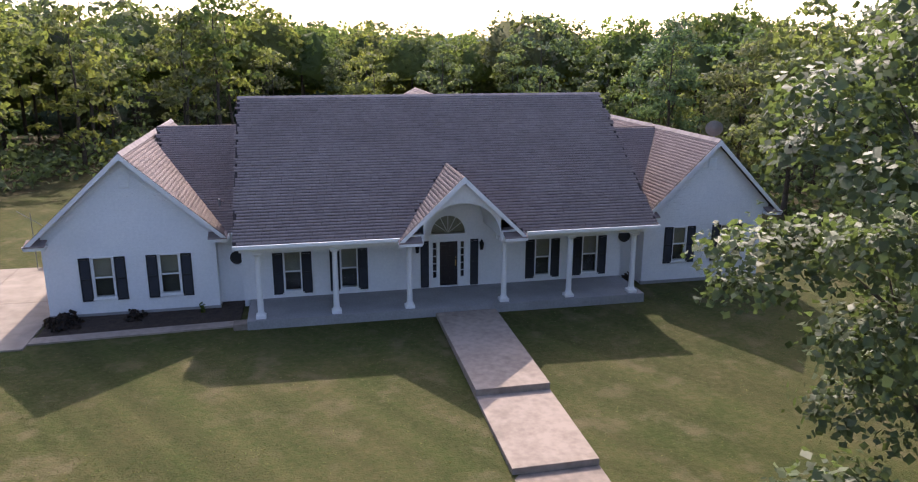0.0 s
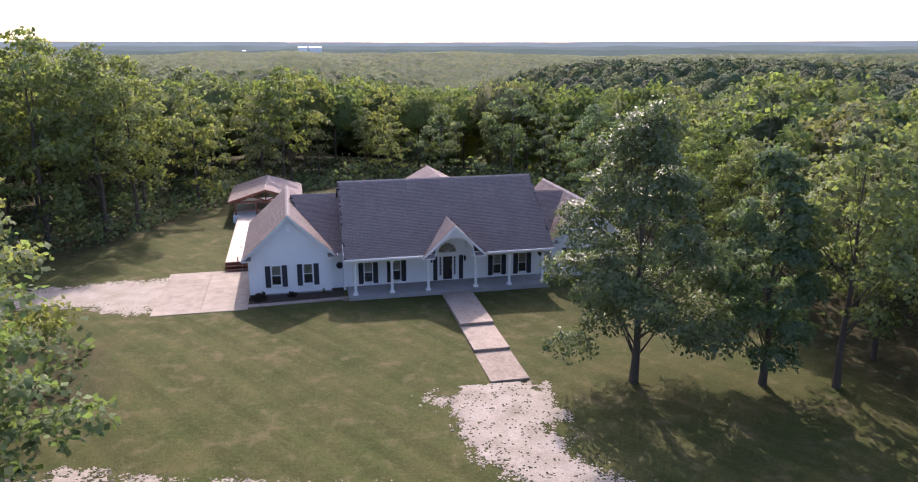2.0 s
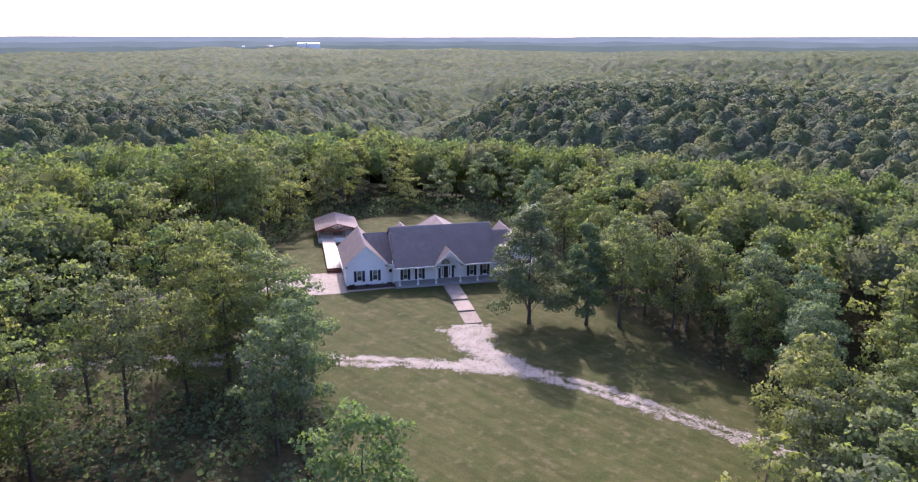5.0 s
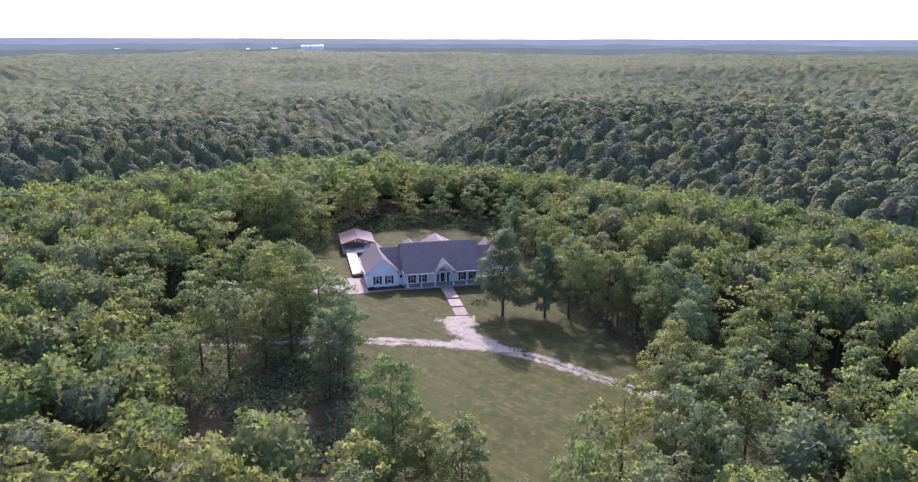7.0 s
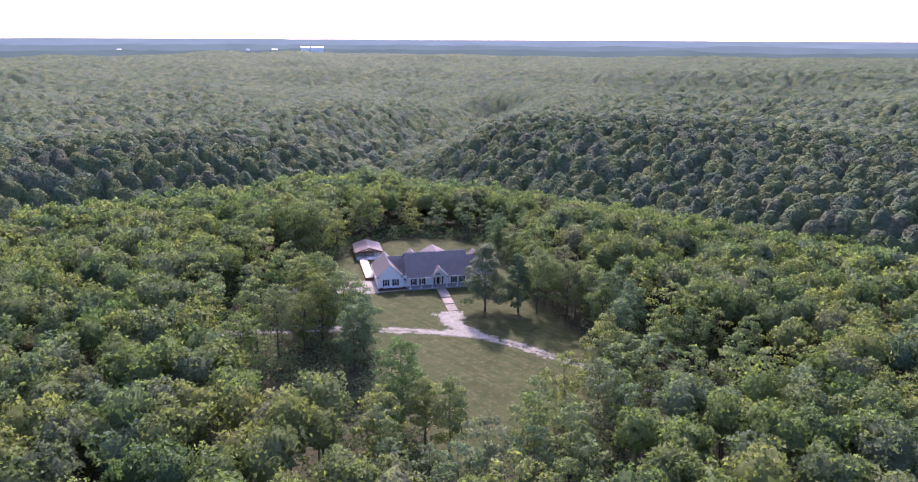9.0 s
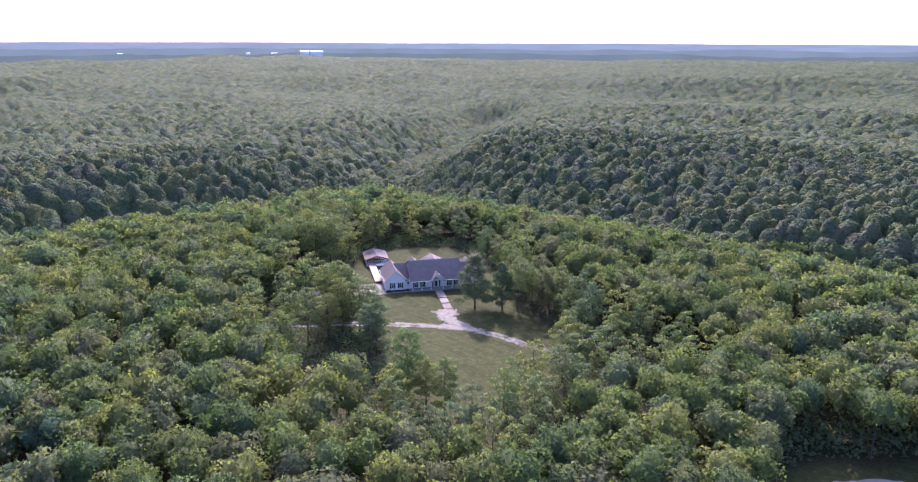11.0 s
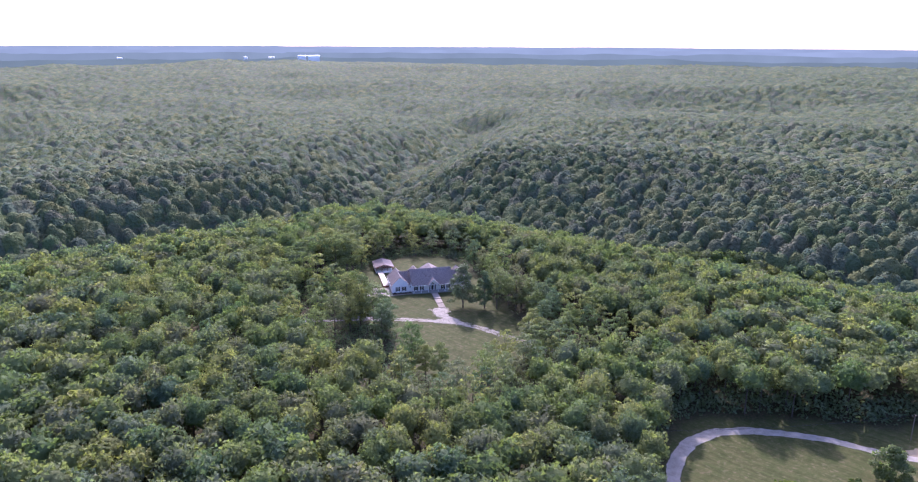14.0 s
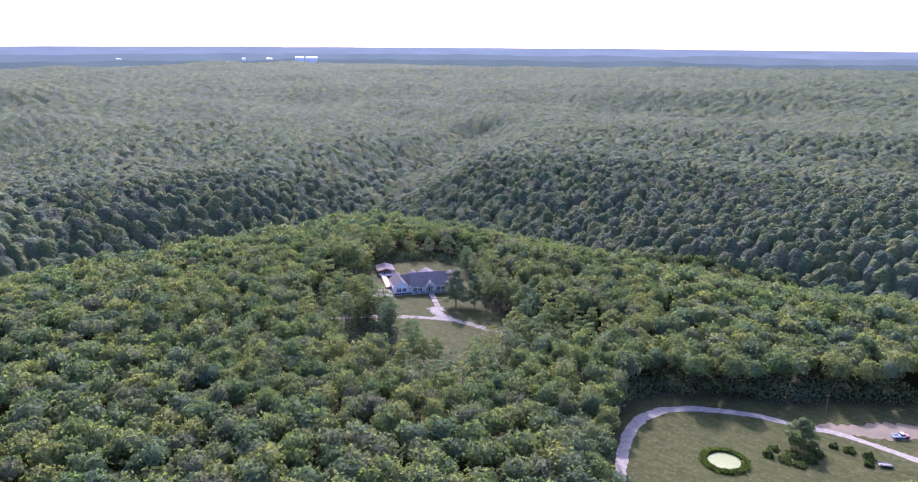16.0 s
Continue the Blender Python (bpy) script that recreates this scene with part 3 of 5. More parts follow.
def wall(name, x0, x1, z0, z1, y, holes=(), thick=0.2, mat=None):
    """A wall that faces -y, with openings through it: holes are x0, x1, z0, z1."""
    cx = sorted({x0, x1, *(h[0] for h in holes), *(h[1] for h in holes)})
    cz = sorted({z0, z1, *(h[2] for h in holes), *(h[3] for h in holes)})
    bm = bmesh.new()
    for a, b in zip(cx, cx[1:]):
        for c, d in zip(cz, cz[1:]):
            if not any(h[0] <= (a + b) / 2 <= h[1] and h[2] <= (c + d) / 2 <= h[3] for h in holes):
                box(bm, (a, y, c), (b, y + thick, d))
    bmesh.ops.remove_doubles(bm, verts=bm.verts, dist=1e-4)
    return part(name, bm, mat or M["siding"], house)


def window(x, z0, z1, width, y, arch=False):
    """A double-hung window with its frame, sashes, panes, sill and two louvred shutters."""
    h0, h1 = x - width / 2, x + width / 2
    f = 0.07
    w = part("window", boxes(((h0 - f, y - 0.04, z0 - f), (h0, y + 0.1, z1 + f)), ((h1, y - 0.04, z0 - f), (h1 + f, y + 0.1, z1 + f)),
                             ((h0, y - 0.04, z1), (h1, y + 0.1, z1 + f)), ((h0, y - 0.04, z0 - f), (h1, y + 0.1, z0))), M["trim"], house, "white framed double-hung window", 0.006)
    mid = (z0 + z1) / 2
    part("sash_rail", boxes(((h0, y + 0.0, mid - 0.03), (h1, y + 0.06, mid + 0.03)), ((h0, y + 0.01, z0), (h0 + 0.035, y + 0.05, z1)), ((h1 - 0.035, y + 0.01, z0), (h1, y + 0.05, z1))), M["trim"], w)
    part("window_sill", boxes(((h0 - 0.1, y - 0.08, z0 - f - 0.05), (h1 + 0.1, y + 0.02, z0 - f))), M["trim"], w, "", 0.006)
    for a, b in ((z0, mid - 0.03), (mid + 0.03, z1)):
        pane = part("pane", boxes(((h0 + 0.035, y + 0.03, a), (h1 - 0.035, y + 0.036, b))), M["glass"], w)
        pane.visible_shadow = False
    part("blind", boxes(((h0, y + 0.13, mid - 0.05), (h1, y + 0.15, z1))), M["blind"], w, "beige blind drawn half down")
    # dark sheet behind the panes, the room's shade put into its colour
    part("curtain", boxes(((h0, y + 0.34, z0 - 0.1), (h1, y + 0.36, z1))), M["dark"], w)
    if arch:
        bm = bmesh.new()
        r = width / 2
        rim = [(x + r * math.cos(k * math.pi / 14), y - 0.03, z1 + f + 0.02 + 0.62 * r * math.sin(k * math.pi / 14)) for k in range(15)]
        slab_from(bm, rim[::-1], (0, 0.05, 0))
        part("fanlight", bm, M["blind"], w, "arched fan panel over the window")
    return w


def shutter(x, z0, z1, y, width=0.43):
    s = part("shutter", boxes(((x - width / 2, y - 0.05, z0), (x - width / 2 + 0.05, y - 0.004, z1)), ((x + width / 2 - 0.05, y - 0.05, z0), (x + width / 2, y - 0.004, z1)),
                              *(((x - width / 2 + 0.05, y - 0.05, z), (x + width / 2 - 0.05, y - 0.004, z + 0.07)) for z in (z0, (z0 + z1) / 2 - 0.035, z1 - 0.07))), M["shutter"], house, "black louvred shutter")
    bm = bmesh.new()
    n = int((z1 - z0 - 0.1) / 0.072)
    for k in range(n):
        z = z0 + 0.06 + (z1 - z0 - 0.14) * k / n
        slab_from(bm, [(x - width / 2 + 0.05, y - 0.04, z), (x + width / 2 - 0.05, y - 0.04, z), (x + width / 2 - 0.05, y - 0.012, z + 0.055), (x - width / 2 + 0.05, y - 0.012, z + 0.055)], (0, 0.01, 0.01))
    part("louvres", bm, M["shutter"], s)


YL, YR, YP = 2.46, 1.92, 2.36
BASE = -0.6
# left wing front wall with two windows
LW = [(-14.53, 0.52, 2.18), (-11.93, 0.52, 2.18)]
RW = [(11.15, 0.75, 2.33), (13.62, 0.75, 2.33)]
PW = [(-6.90, 0.30, 2.03), (-4.47, 0.30, 2.05), (4.47, 0.30, 2.02), (6.80, 0.30, 2.04)]
wall("wall", -16.75, -10.02, BASE, 2.95, YL, [(x - 0.38, x + 0.38, a, b) for x, a, b in LW])
wall("wall", 9.30, 15.45, BASE, 2.95, YR, [(x - 0.33, x + 0.33, a, b) for x, a, b in RW])
wall("wall", -9.0, 8.35, 0.0, 3.5, YP, [(x - 0.36, x + 0.36, a, b) for x, a, b in PW] + [(-0.80, 0.80, 0.05, 2.16), (-0.84, 0.84, 2.42, 3.34)])
wall("wall", -10.02, -8.99, BASE, 2.95, 3.2)
wall("wall", 8.36, 9.30, BASE, 2.95, 3.0)
for x, a, b in LW:
    window(x, a, b, 0.76, YL)
    shutter(x - 0.68, a - 0.16, b + 0.04, YL)
    shutter(x + 0.68, a - 0.16, b + 0.04, YL)
for x, a, b in RW:
    window(x, a, b, 0.66, YR)
    shutter(x - 0.58, a - 0.14, b + 0.06, YR)
    shutter(x + 0.58, a - 0.14, b + 0.06, YR)
for x, a, b in PW:
    window(x, a, b, 0.72, YP, arch=True)
    shutter(x - 0.62, a - 0.14, b + 0.0, YP)
    shutter(x + 0.60, a - 0.14, b + 0.0, YP)
# side and rear walls close the house
part("side_wall", boxes(((-16.75, YL + 0.2, BASE), (-16.55, 15.6, 2.95))), M["siding"], house)
part("side_wall", boxes(((-10.22, YL + 0.2, BASE), (-10.02, 3.2, 2.95))), M["siding"], house)
part("side_wall", boxes(((15.25, YR + 0.2, BASE), (15.45, 14.2, 2.95))), M["siding"], house)
part("side_wall", boxes(((9.30, YR + 0.2, BASE), (9.5, 3.0, 2.95))), M["siding"], house)
part("side_wall", boxes(((-9.0, YP + 0.2, BASE), (-8.8, 3.2, 3.5))), M["siding"], house)
part("side_wall", boxes(((8.15, YP + 0.2, BASE), (8.35, 3.0, 3.5))), M["siding"], house)
part("rear_wall", boxes(((-16.75, 15.6, BASE), (-8.8, 15.8, 2.95)), ((8.6, 14.2, BASE), (15.45, 14.4, 2.95)), ((-8.8, 12.9, BASE), (8.6, 13.1, 3.2))), M["siding"], house)
for a, b in (((-16.79, YL - 0.04, -0.9), (-9.98, YL + 0.1, -0.18)), ((9.26, YR - 0.04, -1.2), (15.49, YR + 0.1, -0.22))):
    part("foundation", boxes((a, b)), M["concrete"], house, "grey concrete foundation")


def shingles(corner, u, v, poly, parent, seed, course=0.165, tab=0.31, gap=0.0, rise=0.14):
    """Rows of overlapping shingles on a roof plane: corner, directions along the eave and up the slope, and the outline in (u, v)."""
    rng = np.random.default_rng(seed)
    u, v = np.array(u, float), np.array(v, float)
    u, v = u / np.linalg.norm(u), v / np.linalg.norm(v)
    n = np.cross(u, v)
    n *= np.sign(n[2])
    pu, pv = [p[0] for p in poly], [p[1] for p in poly]
    vv = np.arange(min(pv), max(pv), course)
    vs, fs, k = [], [], 0
    grid = []
    for r, b in enumerate(vv):
        for a in np.arange(min(pu) - tab * rng.random(), max(pu), tab):
            grid.append((a + (r % 2) * tab / 2, b))
    grid = np.array(grid)
    keep = inside(grid[:, 0] + tab / 2, grid[:, 1] + course * 0.5, poly)
    g = grid[keep]
    lo, hi = np.array(pu).min(), np.array(pu).max()
    m = len(g)
    if not m:
        return
    w = tab - 0.006
    drop = rng.normal(0, 0.005, m)
    lift = (0.044 + rng.random(m) * 0.012) * rise
    a0, a1 = np.clip(g[:, 0], lo, hi), np.clip(g[:, 0] + w, lo, hi)
    b0, b1 = g[:, 1] + drop, g[:, 1] + course + 0.012 - gap
    def at(a, b, h):
        return np.array(corner, float) + a[:, None] * u + b[:, None] * v + h[:, None] * n
    P = np.stack([at(a0, b0, lift), at(a1, b0, lift), at(a1, b1, lift * 0.25), at(a0, b1, lift * 0.25), at(a0, b0, lift * 0 - 0.004), at(a1, b0, lift * 0 - 0.004)], 1)
    i = np.arange(m)[:, None] * 6
    F = np.concatenate([i + [0, 1, 2, 3], i + [4, 5, 1, 0]])
    ob = raw("shingles", P.reshape(-1, 3), F, M["shingle"], parent)
    tagged(ob, kind="stuff")


def roof_plane(name, pts, seed, label=""):
    """A sloping roof face, its first two points along the eave, with decking and shingles on it."""
    P = [np.array(p, float) for p in pts]
    u = P[1] - P[0]
    ul = u / np.linalg.norm(u)
    n = np.cross(u, P[-1] - P[0])
    n /= np.linalg.norm(n)
    n *= np.sign(n[2])
    v = np.cross(n, ul)
    if v[2] < 0:
        v = -v
    roof = part(name, solid([tuple(p) for p in P], tuple(-0.14 * n)), M["flashing"], house, label or "dark weathered shingle roof")
    poly = [(float((p - P[0]) @ ul), float((p - P[0]) @ v)) for p in P]
    shingles(P[0], ul, v, poly, roof, seed, gap=0.036 if abs(ul[0]) > 0.7 else 0.0, rise=0.85 if abs(ul[0]) > 0.7 else 0.14)
    return roof


EZ, RZ, RY, EY = 3.22, 8.36, 6.46, -0.62
XL, XR = -9.08, 8.66
main = roof_plane("roof", [(XL, EY, EZ), (-2.50, EY, EZ), (-0.02, 2.72, 5.66), (2.46, EY, EZ), (XR, EY, EZ), (XR - 0.1, RY, RZ), (XL + 0.1, RY, RZ)], 1)
roof_plane("roof", [(XR, 13.5, EZ), (XL, 13.5, EZ), (XL + 0.1, RY, RZ), (XR - 0.1, RY, RZ)], 2)
for xa, xb in ((XL, -2.62), (2.70, XR + 0.05)):
    part("eaves_gutter", boxes(((xa, EY - 0.12, EZ - 0.16), (xb, EY - 0.005, EZ - 0.01))), M["trim"], house, "white eaves gutter", 0.01)
# gable ends of the main roof
for x0, x1 in ((XL + 0.2, XL + 0.38), (XR - 0.38, XR - 0.2)):
    part("gable_wall", solid([(x0, EY + 0.3, EZ), (x0, 13.2, EZ), (x0, RY, RZ - 0.25)], (x1 - x0, 0, 0)), M["shingle"], house, "dark gable end above the side roof")


def ridge_caps(parent, a, b, slope, lap=0.3, wing=0.17):
    """Folded cap shingles along a ridge from a to b, each a piece of its own on one mesh."""
    a, b = Vector(a), Vector(b)
    n = max(1, int((b - a).length / lap))
    bm = bmesh.new()
    for side in (-1, 1):
        slab_from(bm, [(0, 0, 0.035), (lap + 0.04, 0, 0.05), (lap + 0.04, side * wing, 0.05 - wing * slope), (0, side * wing, 0.035 - wing * slope)], (0, 0, -0.02))
    first = part("ridge_shingle", bm, M["ridge"], parent)
    turn = math.atan2((b - a).y, (b - a).x)
    for k in range(n):
        o = first if k == 0 else new("ridge_shingle", first.data)
        o.parent = parent
        o.matrix_basis = Matrix.Translation(a.lerp(b, k / n)) @ Matrix.Rotation(turn, 4, "Z")


ridge_caps(main, (XL + 0.1, RY, RZ), (XR - 0.1, RY, RZ), 0.72)


def gable_wing(xc, half, y0, y1, zr, ze, wall_half, ywall, seed, wallname):
    """A wing roof with its ridge along y, rake boards, eaves returns and the front gable wall."""
    left = roof_plane("roof", [(xc - half, y1, ze), (xc - half, y0, ze), (xc, y0, zr), (xc, y1, zr)], seed)
    roof_plane("roof", [(xc + half, y0, ze), (xc + half, y1, ze), (xc, y1, zr), (xc, y0, zr)], seed + 1)
    s = (zr - ze) / half
    for side in (-1, 1):
        part("rake_board", solid([(xc, y0 - 0.03, zr - 0.02), (xc + side * half, y0 - 0.03, ze - 0.02), (xc + side * half, y0 - 0.03, ze - 0.22), (xc, y0 - 0.03, zr - 0.26)], (0, 0.06, 0)), M["trim"], house, "white rake board")
        a, b = xc + side * (half - 0.75), xc + side * (half + 0.02)
        part("eave_return", solid([(a, y0 - 0.06, ze - 0.02), (b, y0 - 0.06, ze - 0.02), (b, ywall + 0.05, ze + 0.16), (a, ywall + 0.05, ze + 0.16)], (0, 0, -0.05)), M["shingle"], house, "small shingled eave return")
        part("return_soffit", boxes(((min(a, b), y0 - 0.03, ze - 0.2), (max(a, b), ywall - 0.005, ze - 0.075))), M["trim"], house)
        part("gutter", boxes(((xc + side * (half + 0.02) - 0.05, y0, ze - 0.14), (xc + side * (half + 0.02) + 0.06, y1, ze - 0.02))), M["trim"], house, "white side gutter")
    part("gable_wall", solid([(xc - wall_half, ywall, 2.95), (xc + wall_half, ywall, 2.95), (xc + wall_half, ywall, zr - s * wall_half - 0.16), (xc, ywall, zr - 0.16), (xc - wall_half, ywall, zr - s * wall_half - 0.16)], (0, 0.2, 0)), M["siding"], house)
    part("gable_wall", solid([(xc - wall_half, y1 - 0.3, 2.95), (xc + wall_half, y1 - 0.3, 2.95), (xc, y1 - 0.3, zr - 0.16)], (0, 0.15, 0)), M["siding"], house)
    ridge_caps(left, (xc, y0, zr), (xc, y1, zr), s)


gable_wing(-13.36, 3.85, 2.02, 15.8, 6.53, 2.93, 3.36, YL, 11, "left")
gable_wing(12.66, 3.55, 1.55, 14.2, 6.50, 3.02, 3.07, YR, 15, "right")
# side roofs between the main roof and the wings
roof_plane("roof", [(-11.6, 2.75, 2.95), (-8.7, 2.75, 2.95), (-8.7, 9.4, 6.78), (-13.1, 9.4, 6.78)], 21)
roof_plane("roof", [(-8.7, 15.6, 2.95), (-13.1, 15.6, 2.95), (-13.1, 9.4, 6.78), (-8.7, 9.4, 6.78)], 22)
roof_plane("roof", [(8.3, 2.5, 2.98), (11.0, 2.5, 2.98), (12.6, 8.0, 6.46), (8.3, 8.0, 6.46)], 23)
roof_plane("roof", [(12.6, 14.0, 2.98), (8.3, 14.0, 2.98), (8.3, 8.0, 6.46), (12.6, 8.0, 6.46)], 24)
part("gutter", boxes(((-10.0, 2.62, 2.80), (-9.02, 2.74, 2.93))), M["trim"], house, "white eaves gutter")
# rear gables that show over the ridge
for xc, half, y1, zr, seed in ((0.45, 4.2, 14.3, 8.28, 31), (-5.45, 2.6, 17.8, 6.5, 33)):
    y0 = RY + 0.4 if xc > 0 else 10.0
    ze = zr - half * (0.55 if xc > 0 else 0.9)
    roof_plane("roof", [(xc - half, y1, ze), (xc - half, y0, ze), (xc, y0, zr), (xc, y1, zr)], seed)
    roof_plane("roof", [(xc + half, y0, ze), (xc + half, y1, ze), (xc, y1, zr), (xc, y0, zr)], seed + 1)
    part("gable_wall", solid([(xc - half + 0.3, y1 - 0.4, ze), (xc + half - 0.3, y1 - 0.4, ze), (xc, y1 - 0.4, zr - 0.2)], (0, 0.2, 0)), M["siding"], house)
    part("rear_wall", boxes(((xc - half + 0.3, 12.0, BASE), (xc + half - 0.3, y1 - 0.3, ze))), M["siding"], house)

# entry gable with its arch
GX, GW, GY, GZ, GE = -0.02, 2.62, -0.95, 5.66, 3.12
yb = lambda z: EY + (z - EZ) * (RY - EY) / (RZ - EZ)
for side, seed in ((-1, 51), (1, 52)):
    e = GX + side * GW
    pts = [(e, GY, GE), (e, yb(GE) + 0.1, GE), (GX, yb(GZ) + 0.1, GZ), (GX, GY, GZ)]
    roof_plane("entry_roof", pts, seed, "small steep shingle roof over the entry")
    part("rake_board", solid([(GX, GY - 0.03, GZ - 0.01), (e, GY - 0.03, GE - 0.01), (e, GY - 0.03, GE - 0.2), (GX, GY - 0.03, GZ - 0.27)], (0, 0.07, 0)), M["trim"], house, "white rake board")
    a, b = GX + side * 1.72, GX + side * (GW + 0.05)
    part("eave_return", solid([(a, GY - 0.05, GE - 0.05), (b, GY - 0.05, GE - 0.05), (b, EY + 0.3, GE + 0.22), (a, EY + 0.3, GE + 0.22)], (0, 0, -0.05)), M["shingle"], house, "small shingled eave return")
    part("return_soffit", boxes(((min(a, b), GY - 0.05, GE - 0.22), (max(a, b), 0.12, GE - 0.105))), M["trim"], house)
bm = bmesh.new()
arc = [(GX + 1.62 * math.cos(k * math.pi / 20), 2.98 + 1.55 * math.sin(k * math.pi / 20)) for k in range(21)]
ys0, ys1 = -0.62, -0.42
for (xa, za), (xb, zb) in zip(arc, arc[1:]):
    roofline = lambda x: GZ - 0.14 - abs(x - GX) * (GZ - GE) / GW
    slab_from(bm, [(xa, ys0, za), (xb, ys0, zb), (xb, ys0, max(roofline(xb), zb)), (xa, ys0, max(roofline(xa), za))], (0, ys1 - ys0, 0))
for side in (-1, 1):
    a, b = GX + side * 1.62, GX + side * 2.25
    box(bm, (min(a, b), ys0, 2.86), (max(a, b), ys1, 3.28))
bmesh.ops.remove_doubles(bm, verts=bm.verts, dist=1e-4)
part("arch_wall", bm, M["trim"], house, "white arched entry front")
bm = bmesh.new()
for (xa, za), (xb, zb) in zip(arc, arc[1:]):
    slab_from(bm, [(xa, ys1, za), (xb, ys1, zb), (xb, YP, zb), (xa, YP, za)], (0, 0, 0.04))
part("vault", bm, M["trim"], house, "white barrel vault over the entry")
tym = [(GX + 1.6 * math.cos(k * math.pi / 20), YP - 0.004, 2.98 + 1.53 * math.sin(k * math.pi / 20)) for k in range(21)]
bm = bmesh.new()
fan = [(0.84 * math.cos(k * math.pi / 20) + GX, 2.5 + 0.9 * math.sin(k * math.pi / 20)) for k in range(21)]
for k in range(20):
    (xa, za), (xb, zb) = fan[k], fan[k + 1]
    ta, tb = tym[k], tym[k + 1]
    slab_from(bm, [(xa, YP - 0.02, za), (xb, YP - 0.02, zb), (tb[0], YP - 0.02, tb[2]), (ta[0], YP - 0.02, ta[2])], (0, 0.06, 0))
bmesh.ops.remove_doubles(bm, verts=bm.verts, dist=1e-4)
part("tympanum", bm, M["siding"], house)
# fan window over the door
fanw = part("fan_window", solid([(x, YP + 0.06, z) for x, z in fan], (0, 0.008, 0)), M["glass"], house, "half-round fan window over the door")
fanw.visible_shadow = False
bm = bmesh.new()
for k in range(0, 21):
    if k < 20:
        (xa, za), (xb, zb) = fan[k], fan[k + 1]
        slab_from(bm, [(xa, YP - 0.03, za), (xb, YP - 0.03, zb), (GX + (xb - GX) * 0.93, YP - 0.03, 2.5 + (zb - 2.5) * 0.93), (GX + (xa - GX) * 0.93, YP - 0.03, 2.5 + (za - 2.5) * 0.93)], (0, 0.1, 0))
for k in (4, 7, 10, 13, 16):
    tube(bm, (GX, YP + 0.05, 2.52), (fan[k][0], YP + 0.05, fan[k][1]), 0.014, 0.014, 5)
box(bm, (-0.86, YP - 0.04, 2.42), (0.84, YP + 0.08, 2.50))
part("muntin", bm, M["trim"], fanw)
part("fan_curtain", solid([(x, YP + 0.25, z) for x, z in fan], (0, 0.01, 0)), M["blind"], fanw)
# door, sidelights, lanterns
door = part("front_door", boxes(((-0.41, YP + 0.06, 0.06), (0.42, YP + 0.11, 2.13))), M["door"], house, "black panelled front door, closed", 0.004)
for px in (-0.20, 0.21):
    for a, b in ((0.2, 0.85), (1.0, 1.95)):
        part("door_panel", boxes(((px - 0.14, YP + 0.045, a), (px + 0.14, YP + 0.062, b))), M["door"], door, "", 0.006)
part("door_handle", boxes(((0.31, YP + 0.0, 0.98), (0.36, YP + 0.06, 1.25)), ((0.32, YP + 0.02, 1.34), (0.36, YP + 0.06, 1.39))), M["brass"], door, "brass door handle")
part("door_frame", boxes(((-0.47, YP - 0.03, 0.05), (-0.41, YP + 0.1, 2.22)), ((0.42, YP - 0.03, 0.05), (0.48, YP + 0.1, 2.22)), ((-0.92, YP - 0.03, 2.14), (0.92, YP + 0.1, 2.24)), ((-0.92, YP - 0.03, 0.05), (-0.80, YP + 0.1, 2.14)), ((0.80, YP - 0.03, 0.05), (0.92, YP + 0.1, 2.14)),
                         ((-0.92, YP - 0.025, 2.24), (0.92, YP + 0.02, 2.42))), M["trim"], house, "white door surround")
for a, b in ((-0.80, -0.47), (0.48, 0.80)):
    sl = part("sidelight", boxes(((a, YP, 0.05), (b, YP + 0.09, 0.42)), ((a, YP, 0.42), (a + 0.08, YP + 0.09, 2.14)), ((b - 0.08, YP, 0.42), (b, YP + 0.09, 2.14)), *(((a + 0.08, YP + 0.01, z), (b - 0.08, YP + 0.07, z + 0.03)) for z in (0.42, 0.75, 1.1, 1.45, 1.8, 2.11))), M["trim"], house, "white door sidelight with five panes")
    for k in range(5):
        part("pane", boxes(((a + 0.08, YP + 0.04, 0.45 + 0.34 * k), (b - 0.08, YP + 0.046, 0.45 + 0.34 * k + 0.3))), M["glass"], sl).visible_shadow = False
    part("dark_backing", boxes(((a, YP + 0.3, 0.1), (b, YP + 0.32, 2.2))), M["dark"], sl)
shutter(-1.10, 0.04, 2.2, YP, 0.37)
shutter(1.19, 0.04, 2.2, YP, 0.37)
for x in (-1.45, 1.5):
    lan = part("wall_lantern", boxes(((x - 0.06, YP - 0.06, 1.86), (x + 0.06, YP - 0.003, 2.06))), M["iron"], house, "black wall lantern beside the door")
    bm = bmesh.new()
    tube(bm, (x, YP - 0.16, 1.72), (x, YP - 0.16, 2.02), 0.07, 0.11, 6)
    tube(bm, (x, YP - 0.16, 2.02), (x, YP - 0.16, 2.22), 0.12, 0.01, 6)
    part("lantern_body", bm, M["iron"], lan)
